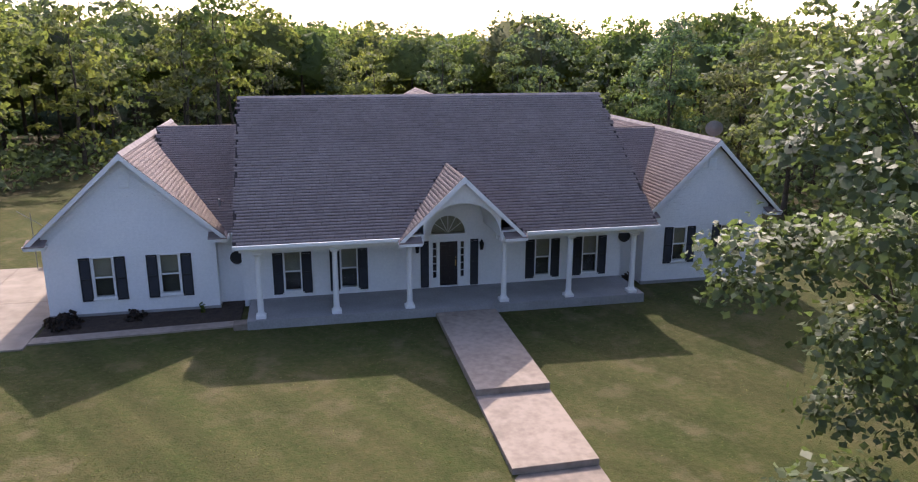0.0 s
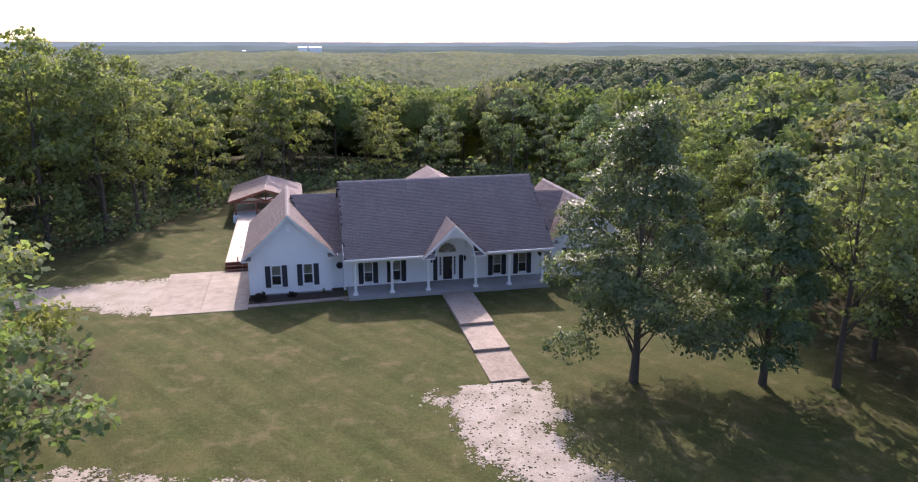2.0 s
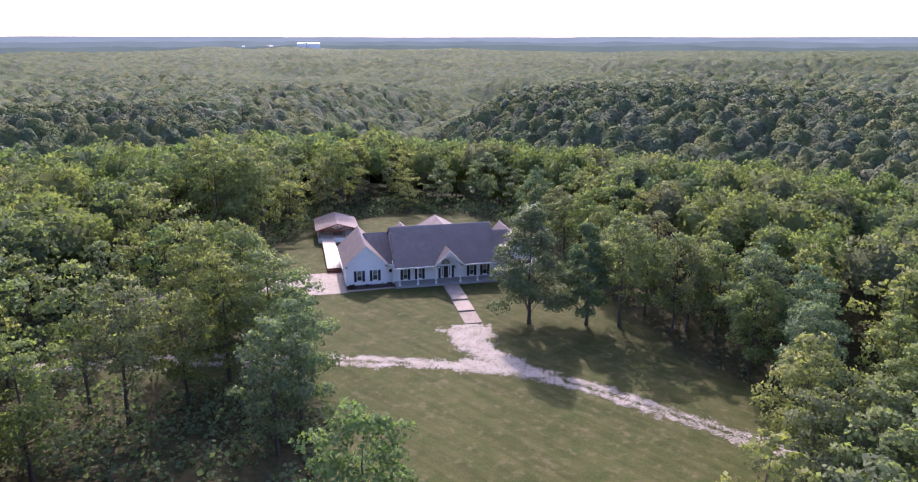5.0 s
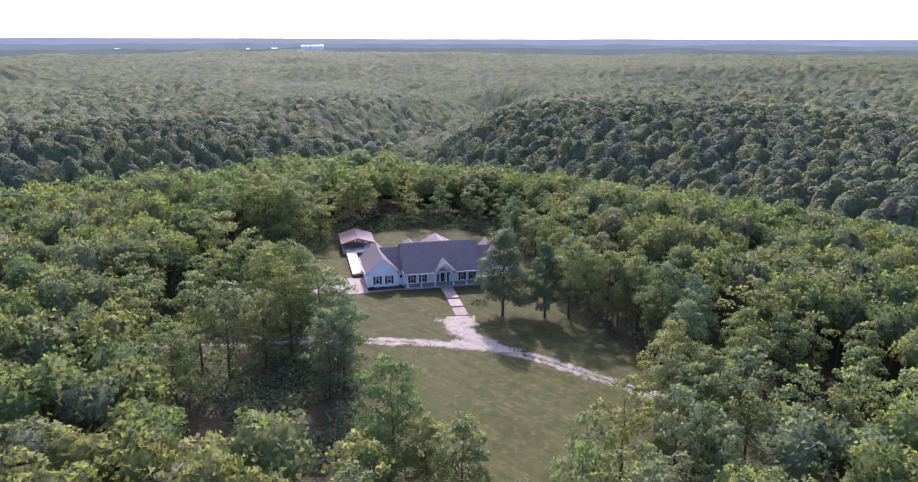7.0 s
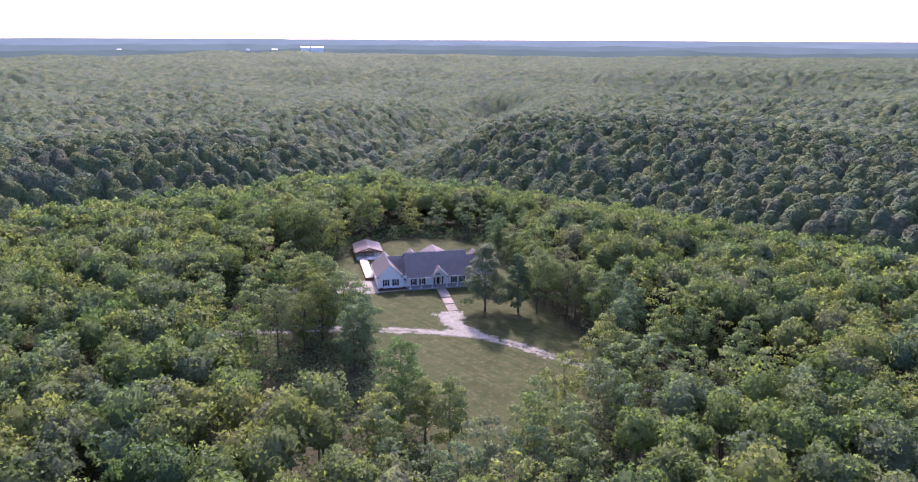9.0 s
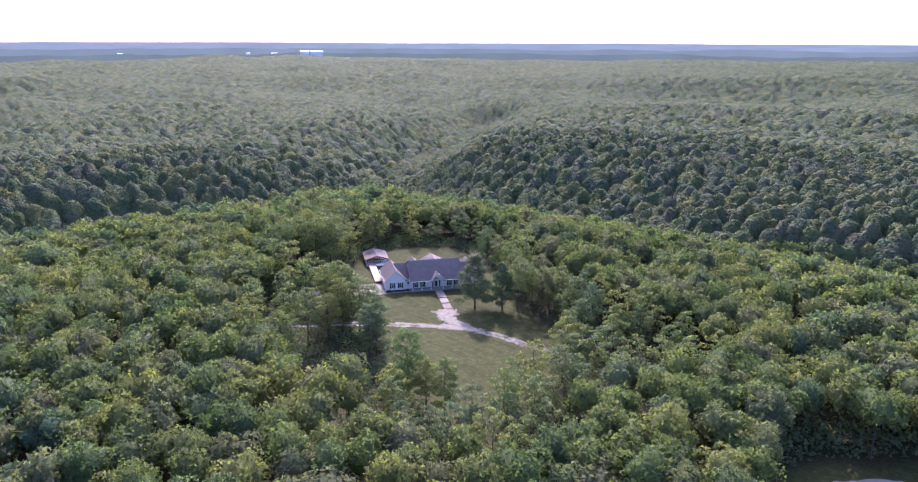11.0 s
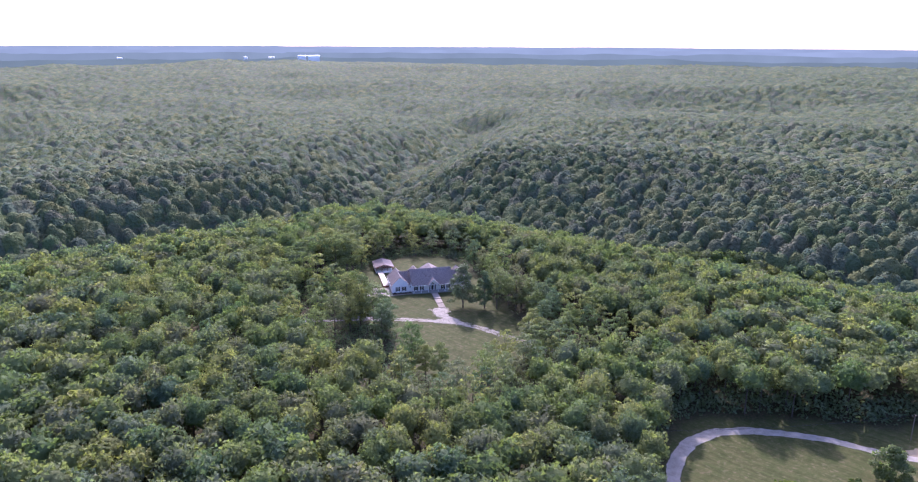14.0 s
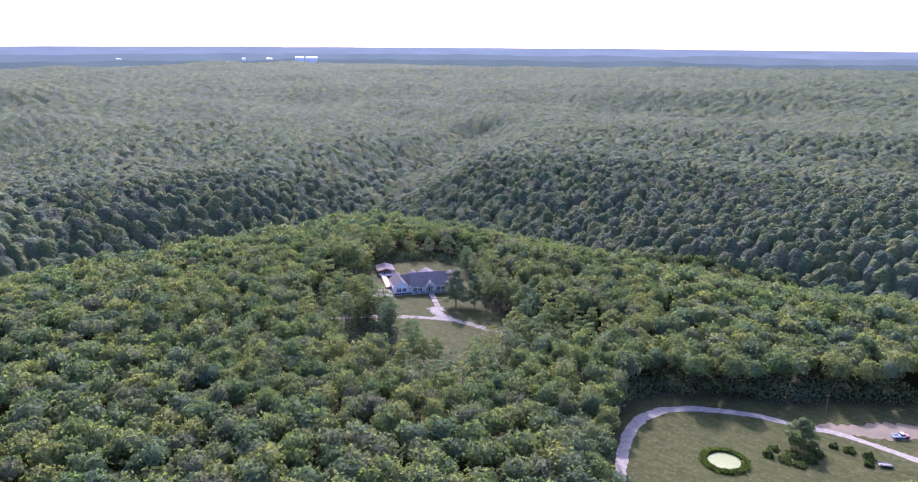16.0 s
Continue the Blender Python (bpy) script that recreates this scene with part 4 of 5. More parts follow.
# round vents in the side bays, gable vent
for x, y, z in ((-9.25, 3.2, 1.70), (8.5, YP, 1.96)):
    bm = bmesh.new()
    tube(bm, (x, y + 0.03, z), (x, y - 0.05, z), 0.25, 0.25, 20)
    rv = part("round_window", bm, M["shutter"], house, "small dark round window")
    bm = bmesh.new()
    ring = [(0.25 + 0.0, 0.31)]
    for k in range(20):
        c, s2, c2, s3 = math.cos(k * math.pi / 10), math.sin(k * math.pi / 10), math.cos((k + 1) * math.pi / 10), math.sin((k + 1) * math.pi / 10)
        slab_from(bm, [(x + 0.24 * c, y - 0.07, z + 0.24 * s2), (x + 0.24 * c2, y - 0.07, z + 0.24 * s3), (x + 0.29 * c2, y - 0.07, z + 0.29 * s3), (x + 0.29 * c, y - 0.07, z + 0.29 * s2)], (0, 0.07, 0))
    part("window_rim", bm, M["shutter"], rv)
for x, y, z in ((12.55, YR, 5.35), (-13.36, YL, 5.35)):
    gv = part("gable_vent", boxes(((x - 0.22, y - 0.03, z - 0.3), (x + 0.22, y - 0.004, z + 0.3))), M["trim"], house, "white louvred gable vent")
    for k in range(8):
        part("slat", solid([(x - 0.19, y - 0.055, z - 0.26 + k * 0.068), (x + 0.19, y - 0.055, z - 0.26 + k * 0.068), (x + 0.19, y - 0.03, z - 0.21 + k * 0.068), (x - 0.19, y - 0.03, z - 0.21 + k * 0.068)], (0, 0.005, 0)), M["trim"], gv)
# porch floor, ceiling, beam, columns
part("porch_floor", boxes(((-8.75, -0.35, -0.55), (8.36, YP, 0.0))), M["concrete"], house, "grey concrete porch floor")
part("porch_step", boxes(((-9.3, -0.3, -0.6), (-8.76, 0.25, -0.12))), M["walkway"], house, "concrete step at the porch end")
part("porch_ceiling", boxes(((-8.99, 0.13, 2.95), (-1.75, YP, 3.0)), ((1.75, 0.13, 2.95), (8.36, YP, 3.0))), M["trim"], house)
part("porch_beam", boxes(((-8.9, -0.12, 2.78), (-1.62, 0.12, 3.14)), ((1.6, -0.12, 2.78), (8.5, 0.12, 3.14))), M["trim"], house, "white porch beam")
part("soffit", boxes(((-9.0, EY, 3.02), (-2.5, -0.13, 3.05)), ((2.5, EY, 3.02), (8.55, -0.13, 3.05))), M["trim"], house)
for x in (-8.21, -5.19, -2.15, 1.94, 4.90, 7.87):
    bm = bmesh.new()
    for a, b, r0, r1 in ((0.24, 2.62, 0.125, 0.105),):
        tube(bm, (x, 0, a), (x, 0, b), r0, r1, 18)
    col = part("column", bm, M["trim"], house, "round white porch column on a square plinth")
    part("plinth", boxes(((x - 0.2, -0.2, 0.0), (x + 0.2, 0.2, 0.14))), M["trim"], col, "", 0.01)
    bm = bmesh.new()
    tube(bm, (x, 0, 0.14), (x, 0, 0.25), 0.185, 0.13, 18)
    tube(bm, (x, 0, 2.60), (x, 0, 2.68), 0.12, 0.17, 18)
    part("capital", bm, M["trim"], col)
    part("abacus", boxes(((x - 0.18, -0.18, 2.68), (x + 0.18, 0.18, 2.78))), M["trim"], col, "", 0.008)

# satellite dish on the right wing roof
dish = empty("satellite_dish", (13.35, 3.3, 5.85), "grey satellite dish on a roof mast", "satellite dish")
bm = bmesh.new()
tube(bm, (0, 0, -0.3), (0, 0.05, 0.75), 0.025, 0.025, 6)
part("mast", bm, M["grey_metal"], dish)
bm = bmesh.new()
bmesh.ops.create_cone(bm, segments=20, radius1=0.05, radius2=0.42, depth=0.12, cap_ends=True, matrix=Matrix.Translation((-0.08, -0.05, 0.95)) @ Euler((radians(70), 0, radians(150))).to_matrix().to_4x4())
part("reflector", bm, M["grey_metal"], dish)
bm = bmesh.new()
tube(bm, (-0.05, 0, 0.75), (0.4, 0.2, 0.95), 0.015, 0.015, 5)
part("feed_arm", bm, M["grey_metal"], dish)

# vent pipes on the side roof
for x, y, z in ((-9.9, 4.2, 3.72), (4.0, 9.4, 6.9)):
    bm = bmesh.new()
    tube(bm, (0, 0, -0.3), (0, 0, 0.4), 0.05, 0.05, 8)
    p = part("vent_pipe", bm, M["grey_metal"])
    p.location = (x, y, z)
    tagged(p, "short grey vent pipe through the shingle roof", "vent pipe")
# thin television antenna at the corner of the left wing
bm = bmesh.new()
tube(bm, (-17.25, 3.4, 1.6), (-17.25, 3.4, 4.0), 0.018, 0.012, 5)
tube(bm, (-17.75, 3.4, 4.1), (-16.85, 3.4, 3.45), 0.012, 0.012, 5)
part("antenna", bm, M["grey_metal"], house, "thin leaning metal antenna at the eave")

# ---- paths and beds in front ----
walk_thing = empty("front_walk", (0, 0, 0), "pinkish concrete front walk stepping down to the gravel", "walkway", kind="structure")
W0, W1 = -1.09, 1.5
for a, b, z, zb in ((-0.36, -7.45, -0.20, -0.33), (-7.45, -11.75, -0.56, -0.66), (-11.75, -16.3, -0.86, -0.95), (-16.3, -17.15, -1.12, -1.15)):
    s = part("walk_slab", solid([(W0, b, zb), (W1, b, zb), (W1, a, z), (W0, a, z)], (0, 0, -0.5)), M["walkway"], walk_thing, "", 0.012)
path = part("bed_path", solid([(-16.8, -0.3, -0.29), (-9.0, 0.1, -0.29), (-9.0, 0.7, -0.29), (-16.8, 0.35, -0.29)], (0, 0, -0.2)), M["walkway"])
tagged(path, "narrow concrete path along the flower bed", "path", kind="structure")
bed = part("flower_bed", solid([(-16.7, 0.37, -0.31), (-9.1, 0.71, -0.31), (-9.02, 3.18, -0.29), (-10.0, 3.18, -0.29), (-10.0, 2.42, -0.29), (-16.7, 2.42, -0.29)], (0, 0, -0.2)), M["mulch"])
tagged(bed, "dark mulched flower bed against the house", "flower bed", kind="structure")
drive = empty("driveway", (0, 0, 0), "pale concrete driveway slab beside the house", "driveway", kind="structure")
for xa, xb in ((-24.1, -20.45), (-20.43, -16.82)):
    for ya, yb2 in ((-0.75, 4.8), (4.82, 10.5)):
        part("driveway_slab", boxes(((xa, ya, -0.6), (xb, yb2, -0.29))), M["slab"], drive, "", 0.01)


def leaf_mesh(centres, normals, size, rng, fold=0.25):
    """Folded leaf shapes, four corners each, at the given centres, facing the given ways."""
    n = len(centres)
    normals = normals / np.linalg.norm(normals, axis=1)[:, None]
    t = np.cross(normals, rng.normal(size=(n, 3)))
    t /= np.linalg.norm(t, axis=1)[:, None]
    b = np.cross(normals, t)
    s = (size * (0.55 + 0.9 * rng.random(n)))[:, None]
    wid = 0.34 + 0.22 * rng.random(n)[:, None]
    P = np.stack([centres - t * s * 0.5, centres + b * s * wid - normals * s * fold * 0.5 + t * s * 0.08 * rng.normal(size=(n, 1)), centres + t * s * 0.5 - normals * s * fold * rng.random((n, 1)), centres - b * s * wid - normals * s * fold * 0.5], 1)
    i = np.arange(n)[:, None] * 4
    return P.reshape(-1, 3), np.concatenate([i + [0, 2, 1], i + [0, 3, 2]])


def bush(at, r, h, n, size, mat, label, category, seed):
    rng = np.random.default_rng(seed)
    d = rng.normal(size=(n, 3))
    d /= np.linalg.norm(d, axis=1)[:, None]
    d[:, 2] = np.abs(d[:, 2])
    lump = 0.75 + 0.35 * np.sin(d[:, 0] * 5 + seed) * np.cos(d[:, 1] * 4 + seed)
    c = d * np.array([r, r, h]) * (lump * (0.5 + 0.5 * rng.random(n)))[:, None]
    v, f = leaf_mesh(c, d + rng.normal(size=(n, 3)) * 0.6, size, rng)
    ob = raw("bush", v, f, mat)
    ob.location = at
    return tagged(ob, label, category)


bush((-15.9, 1.45, -0.32), 0.85, 0.65, 900, 0.16, M["shrub"], "low dark reddish barberry shrub in the bed", "shrub", 3)
bush((-13.35, 1.75, -0.30), 0.5, 0.5, 350, 0.13, M["shrub"], "small dark shrub in the bed", "shrub", 4)
bush((-10.7, 2.0, -0.30), 0.18, 0.6, 60, 0.12, M["reed"], "thin upright plant in the bed", "plant", 5)
bush((8.75, 2.2, -0.3), 0.4, 0.55, 260, 0.13, M["shrub"], "small dark shrub beside the porch end", "shrub", 6)

# ---- deck and pavilion behind the left wing ----
deck = empty("wooden_deck", (0, 0, 0), "pale raised wooden deck beside the house with two steps", "deck")
part("skirt", boxes(((-19.25, 10.72, -0.6), (-16.85, 10.78, 0.42)), ((-19.3, 10.78, -0.9), (-19.24, 30.9, 0.42))), M["wood"], deck, "reddish brown deck skirt")
for k, (z, y) in enumerate(((-0.12, 10.0), (0.16, 10.36))):
    part("step", boxes(((-19.2, y, z - 0.06), (-16.9, y + 0.38, z))), M["wood"], deck, "reddish wooden step", 0.008)
    part("riser", boxes(((-19.2, y + 0.32, -0.5), (-16.9, y + 0.35, z - 0.06))), M["wood"], deck)
db = None
for k in range(134):
    y = 10.8 + k * 0.15
    if db is None:
        db = part("deck_board", boxes(((-19.28, 0, 0.42), (-16.82, 0.142, 0.46))), M["deck"], deck)
        db.location = (0, y, 0)
    else:
        o = new("deck_board", db.data)
        o.parent = deck
        o.location = (0, y, 0)
part("deck_rail", boxes(((-16.92, 10.9, 0.46), (-16.86, 10.96, 1.3)), ((-18.2, 10.8, 0.46), (-18.12, 10.88, 0.9))), M["wood"], deck)
pav = empty("pavilion", (0, 0, 0), "open timber pavilion with a gabled shingle roof", "pavilion")
PX0, PX1, PY0, PY1 = -20.4, -11.7, 31.0, 41.8
pxc, pze, pzr = -16.05, 2.1, 3.42
for side in (-1, 1):
    e = PX0 if side < 0 else PX1
    pts = [(e, PY1, pze), (e, PY0, pze), (pxc, PY0, pzr), (pxc, PY1, pzr)]
    rp = part("roof_slope", solid(pts, (0, 0, -0.14)), M["flashing"], pav, "weathered shingle slope")
    L = math.hypot(abs(e - pxc), pzr - pze)
    shingles(pts[1] if side > 0 else pts[0], np.array(pts[0]) - np.array(pts[1]) if side > 0 else np.array(pts[1]) - np.array(pts[0]), np.array(pts[2]) - np.array(pts[1]), [(0, 0), (PY1 - PY0, 0), (PY1 - PY0, L), (0, L)], rp, 61 + side)
    part("barge_board", solid([(e, PY0 - 0.03, pze), (pxc, PY0 - 0.03, pzr), (pxc, PY0 - 0.03, pzr - 0.28), (e, PY0 - 0.03, pze - 0.28)], (0, 0.06, 0)), M["wood"], pav)
part("tie_beam", boxes(((-19.7, PY0 + 0.3, 1.80), (-12.4, PY0 + 0.5, 2.02)), ((-19.7, PY1 - 0.5, 1.80), (-12.4, PY1 - 0.3, 2.02)), ((-19.7, PY0 + 0.5, 1.80), (-19.5, PY1 - 0.5, 2.02)), ((-12.6, PY0 + 0.5, 1.80), (-12.4, PY1 - 0.5, 2.02))), M["wood"], pav)
for a, c in (((-19.3, 2.0), (-16.05, 3.22)), ((-12.8, 2.0), (-16.05, 3.22)), ((-16.05, 1.95), (-16.05, 3.2)), ((-16.05, 2.0), (-17.7, 2.6)), ((-16.05, 2.0), (-14.4, 2.6))):
    bm = bmesh.new()
    tube(bm, (a[0], PY0 + 0.4, a[1]), (c[0], PY0 + 0.4, c[1]), 0.09, 0.09, 4)
    part("truss_member", bm, M["wood"], pav, "reddish timber truss member")
for x in (-19.6, -17.2, -14.8, -12.5):
    for y in (PY0 + 0.4, PY1 - 0.4):
        part("post", boxes(((x - 0.1, y - 0.1, -1.6), (x + 0.1, y + 0.1, 1.80))), M["wood"], pav)
# white stands in for sun falling in from the back
part("floor_slab", boxes(((-19.9, 30.95, -1.4), (-12.2, PY1 - 0.2, 0.44))), M["trim"], pav, "pavilion floor slab, sun's brightness put into its white colour")
part("rail", boxes(((-19.6, PY0 + 0.15, 0.95), (-12.5, PY0 + 0.22, 1.03))), M["wood"], pav)

# ---- trees ----
def tree_meshes(seed, height, spread, leaves, size, low=0.3, lobes=26, limbs=9, trunk_r=0.26, lean=0.0, fat=1.0, wide_at=0.3, cone=False):
    """A broadleaf tree about the origin: tapered trunk with limbs, and a crown of many leaves in uneven lobes with gaps."""
    rng = np.random.default_rng(seed)
    bm = bmesh.new()
    pts = [Vector((lean * k * k + 0.12 * math.sin(k * 2.1 + seed), 0.10 * math.cos(k * 1.7 + seed), height * 0.86 * k / 6)) for k in range(7)]
    pts[0] = Vector((0, 0, -0.6))
    for k in range(6):
        tube(bm, pts[k], pts[k + 1], trunk_r * (1.35 if k == 0 else 1 - k * 0.145), trunk_r * (1 - (k + 1) * 0.145), 9)
    centres, radii = [], []
    for k in range(lobes):
        f = (k + 0.5) / lobes
        z = low + (0.97 - low) * f
        prof = (1 - max(0, f - wide_at) ** 1.5 / (1.06 - wide_at) ** 1.5) * (0.62 + 0.38 * min(1, f / 0.16))
        if cone:
            prof = 1 - 0.8 * f ** 1.35
        a = k * 2.399 + rng.normal() * 0.5
        rad = spread * max(prof, 0.1) * (0.35 + 0.6 * rng.random())
        c = Vector((math.cos(a) * rad + lean * 20 * f * 0, math.sin(a) * rad, z * height + rng.normal() * 0.02 * height))
        centres.append(c)
        radii.append(spread * fat * (0.24 + 0.2 * rng.random()) * (0.65 + 0.5 * max(prof, 0.2)))
        if k % max(1, lobes // limbs) == 0:
            base = pts[0].lerp(pts[6], min(0.92, max(0.14, z - 0.10 + 0.04 * rng.random())))
            mid = base.lerp(c, 0.5) + Vector((0, 0, 0.05 * height * rng.random()))
            tube(bm, base, mid, trunk_r * 0.26 * (1.15 - f), trunk_r * 0.17 * (1.15 - f), 6)
            tube(bm, mid, c, trunk_r * 0.17 * (1.15 - f), trunk_r * 0.05, 5)
            for s in range(2):
                q = mid.lerp(c, 0.4) + Vector(rng.normal(size=3)) * radii[-1] * 0.7
                tube(bm, mid, q, trunk_r * 0.13, trunk_r * 0.04, 4)
    C, Rr = np.array([tuple(c) for c in centres]), np.array(radii)
    w = Rr ** 2
    pick = rng.choice(len(C), leaves, p=w / w.sum())
    d = rng.normal(size=(leaves, 3))
    d /= np.linalg.norm(d, axis=1)[:, None]
    d[:, 2] = np.where(d[:, 2] < -0.25, -d[:, 2] * 0.7, d[:, 2])
    r = (0.55 + 0.5 * rng.random(leaves) ** 0.6)
    lump = 1 + 0.22 * np.sin(d[:, 0] * 7 + pick) * np.sin(d[:, 1] * 6 + pick * 2)
    c = C[pick] + d * (Rr[pick] * r * lump)[:, None] * np.array([1.0, 1.0, 0.72])
    nrm = d * 0.55 + rng.normal(size=(leaves, 3)) * 0.5 + np.array([0, 0, 0.35])
    nrm /= np.linalg.norm(nrm, axis=1)[:, None]
    nrm *= np.where((nrm * (d + np.array([0, 0, 0.3]))).sum(1) < 0, -1, 1)[:, None]
    v, f = leaf_mesh(c, nrm, size, rng)
    mid = np.array([0, 0, height * (low + 0.3)])
    out = c - mid
    out /= np.linalg.norm(out, axis=1)[:, None] + 1e-6
    soft = d * 0.6 + out * 0.35 + nrm * 0.55 + np.array([0, 0, 0.1])
    soft /= np.linalg.norm(soft, axis=1)[:, None]
    return bm, v, f, np.repeat(soft, 4, 0)


def tree(name, x, y, meshes, label, group="", turn=0.0, scale=1.0, mat=None):
    bm, v, f, nn = meshes
    t = empty(name, (x, y, gz(x, y) - 0.05), label, "tree", group)
    part("trunk", bm, M["bark"], t, "rough grey-brown trunk with limbs")
    raw("crown", v, f, mat or M["leaf"], t, normals=nn)
    t.rotation_euler = (0, 0, turn)
    t.scale = (scale, scale, scale)
    return t


tree("oak_tree", 8.2, -17.5, tree_meshes(101, 17.6, 6.7, 36000, 0.20, low=0.18, lobes=92, limbs=30, trunk_r=0.26, fat=0.62, cone=True), "tall leafy oak on the front lawn, lowest limbs spreading", turn=0.7, mat=M["leaf_dark"])
tree("oak_tree", 16.5, -19.2, tree_meshes(102, 15.6, 4.2, 19000, 0.22, low=0.17, lobes=56, limbs=20, trunk_r=0.24, fat=0.74, cone=True), "slimmer leafy oak beside the lawn", turn=2.0)

# near trees round the clearing: six shapes, copied
NEAR = [tree_meshes(200 + k, h, s, 5200, 0.30, low=lo, lobes=44, limbs=14, trunk_r=0.22, fat=0.74, wide_at=0.62) for k, (h, s, lo) in enumerate(((16, 4.4, 0.26), (14.5, 4.2, 0.22), (17, 4.6, 0.34), (15, 4.8, 0.2), (13, 3.8, 0.3)))]
rng = np.random.default_rng(7)
near_spots = [(-31, -14.5, 3, 1.0), (-33.5, -13.2, 0, 1.0), (-37, -18.3, 2, 1.0), (-35.3, -11, 1, 1.0), (-31.5, -19.2, 1, 1.1), (-28.2, -27.4, 3, 1.04), (-33.2, -28.5, 1, 1.08), (-24.9, -32.6, 3, 1.0), (-25.0, -40.5, 0, 0.96),
              (-27.5, -45.5, 1, 0.98), (-43, -37, 2, 1.05),
              (-20.8, -67.5, 2, 1.0), (-14.3, -79, 1, 1.0), (-23.8, -73, 3, 0.8), (-17.6, -74, 4, 0.95), (-37.5, -33.5, 1, 0.95), (-50, -46, 3, 1.0),
              (21.2, -20.4, 2, 1.05), (28.2, -23.3, 0, 0.95), (30.3, -23.6, 3, 0.9), (33, -27, 1, 1.0), (31.5, -37.5, 3, 0.85), (33.5, -46, 0, 0.9), (39, -52, 1, 0.95), (27, -17, 1, 0.85), (25.5, -10, 3, 0.9), (26, -2, 0, 0.85), (26.5, 6, 2, 0.8), (25.5, 14, 4, 0.9), (27, 22, 1, 0.85), (25, 30, 0, 0.85), (-33, 27, 2, 1.22), (-38, 24, 3, 1.35), (-30.5, 31, 0, 1.2), (-40, 32, 2, 1.3),
              (34, -34, 0, 1.0), (37, -40, 2, 0.95), (45, -55, 3, 1.0), (41, -25, 1, 0.95), (36, -18, 3, 0.9), (33, -8, 0, 0.9),
              (22.8, -58.6, 0, 1.02), (19.5, -64.0, 3, 0.95), (30.0, -50.0, 1, 1.0), (25.5, -64.5, 4, 1.1), (35.5, -58.5, 0, 0.9)]
protos = {}
for k, (x, y, kind, s) in enumerate(near_spots):
    if kind not in protos:
        protos[kind] = tree("oak_tree", x, y, NEAR[kind], "leafy green oak at the edge of the clearing", "trees round the clearing", turn=k * 1.3, scale=s)
    else:
        src = protos[kind]
        c = copy_thing(src, pose(x, y, gz(x, y) - 0.05, 0, 0, math.degrees(k * 1.7)))
        c.scale = (s, s, s * (0.94 + 0.12 * rng.random()))

# woods: tree positions on a jittered grid outside the clearings
def scatter(cell, seed, x0, x1, y0, y1):
    i, j = np.meshgrid(np.arange(math.floor(x0 / cell), math.ceil(x1 / cell)), np.arange(math.floor(y0 / cell), math.ceil(y1 / cell)))
    i, j = i.ravel().astype(float), j.ravel().astype(float)
    return (i + 0.5 + (hash01(i, j, seed) - 0.5) * 0.8) * cell, (j + 0.5 + (hash01(i, j, seed + 1) - 0.5) * 0.8) * cell


SHEET = 250
wx, wy = scatter(7.5, 71, -620, 620, -330, 420)
keep = ~inside(wx, wy, CLEARING) & ~inside(wx, wy, OPEN_FLOOR) & ~inside(wx, wy, MEADOW) & (np.hypot(wx, wy + 100) < 390)
for poly in (CLEARING, MEADOW):
    keep &= line_distance(wx, wy, poly + poly[:1]) > 1.6
for x, y, *_ in near_spots:
    keep &= np.hypot(wx - x, wy - y) > 4.2
keep &= line_distance(wx, wy, [(23, -51.5), (45, -75)]) > 3.5
# stay within the field that is looked over, widened by a margin; behind it only thin woods
ang = np.degrees(np.arctan2(wx + 66, wy + 380))
keep &= (ang > -22) & (ang < 48)
# past this the canopy is closed, and one sheet of crowns
way = np.degrees(np.arctan2(wx, wy + 100))
keep &= (np.hypot(wx, wy + 100) < SHEET) | (way < -55) | (way > 73)
wx, wy = wx[keep], wy[keep]
order = np.argsort(np.hypot(wx - 0, wy + 20))
wx, wy = wx[order], wy[order]
edge_d = line_distance(wx, wy, CLEARING + CLEARING[:1])
single = np.where(edge_d < 15)[0][:165]
MID = [tree_meshes(300 + k, h, s, 1350, 0.44, low=lo, lobes=30, limbs=7, trunk_r=0.2, fat=0.78, wide_at=0.6) for k, (h, s, lo) in enumerate(((15.5, 4.3, 0.24), (17, 4.5, 0.34), (14, 4.2, 0.18), (16, 3.8, 0.36)))]
protos = {}
for n, i in enumerate(single):
    k = int(hash01(np.array(float(i)), np.array(3.0), 5) * 4)
    x, y = float(wx[i]), float(wy[i])
    s = (0.80 + 0.3 * float(hash01(np.array(float(i)), np.array(9.0), 5))) * (1.14 if y > 20 and x < -12 else 0.88 if y > 20 else 1.0)
    if k not in protos:
        protos[k] = tree("oak_tree", x, y, MID[k], "leafy oak in the edge of the woods", "trees at the edge of the woods", turn=n * 1.1, scale=s)
    else:
        c = copy_thing(protos[k], pose(x, y, gz(x, y) - 0.05, 0, 0, n * 67.0))
        c.scale = (s, s, s)
rest = np.setdiff1d(np.arange(len(wx)), single)


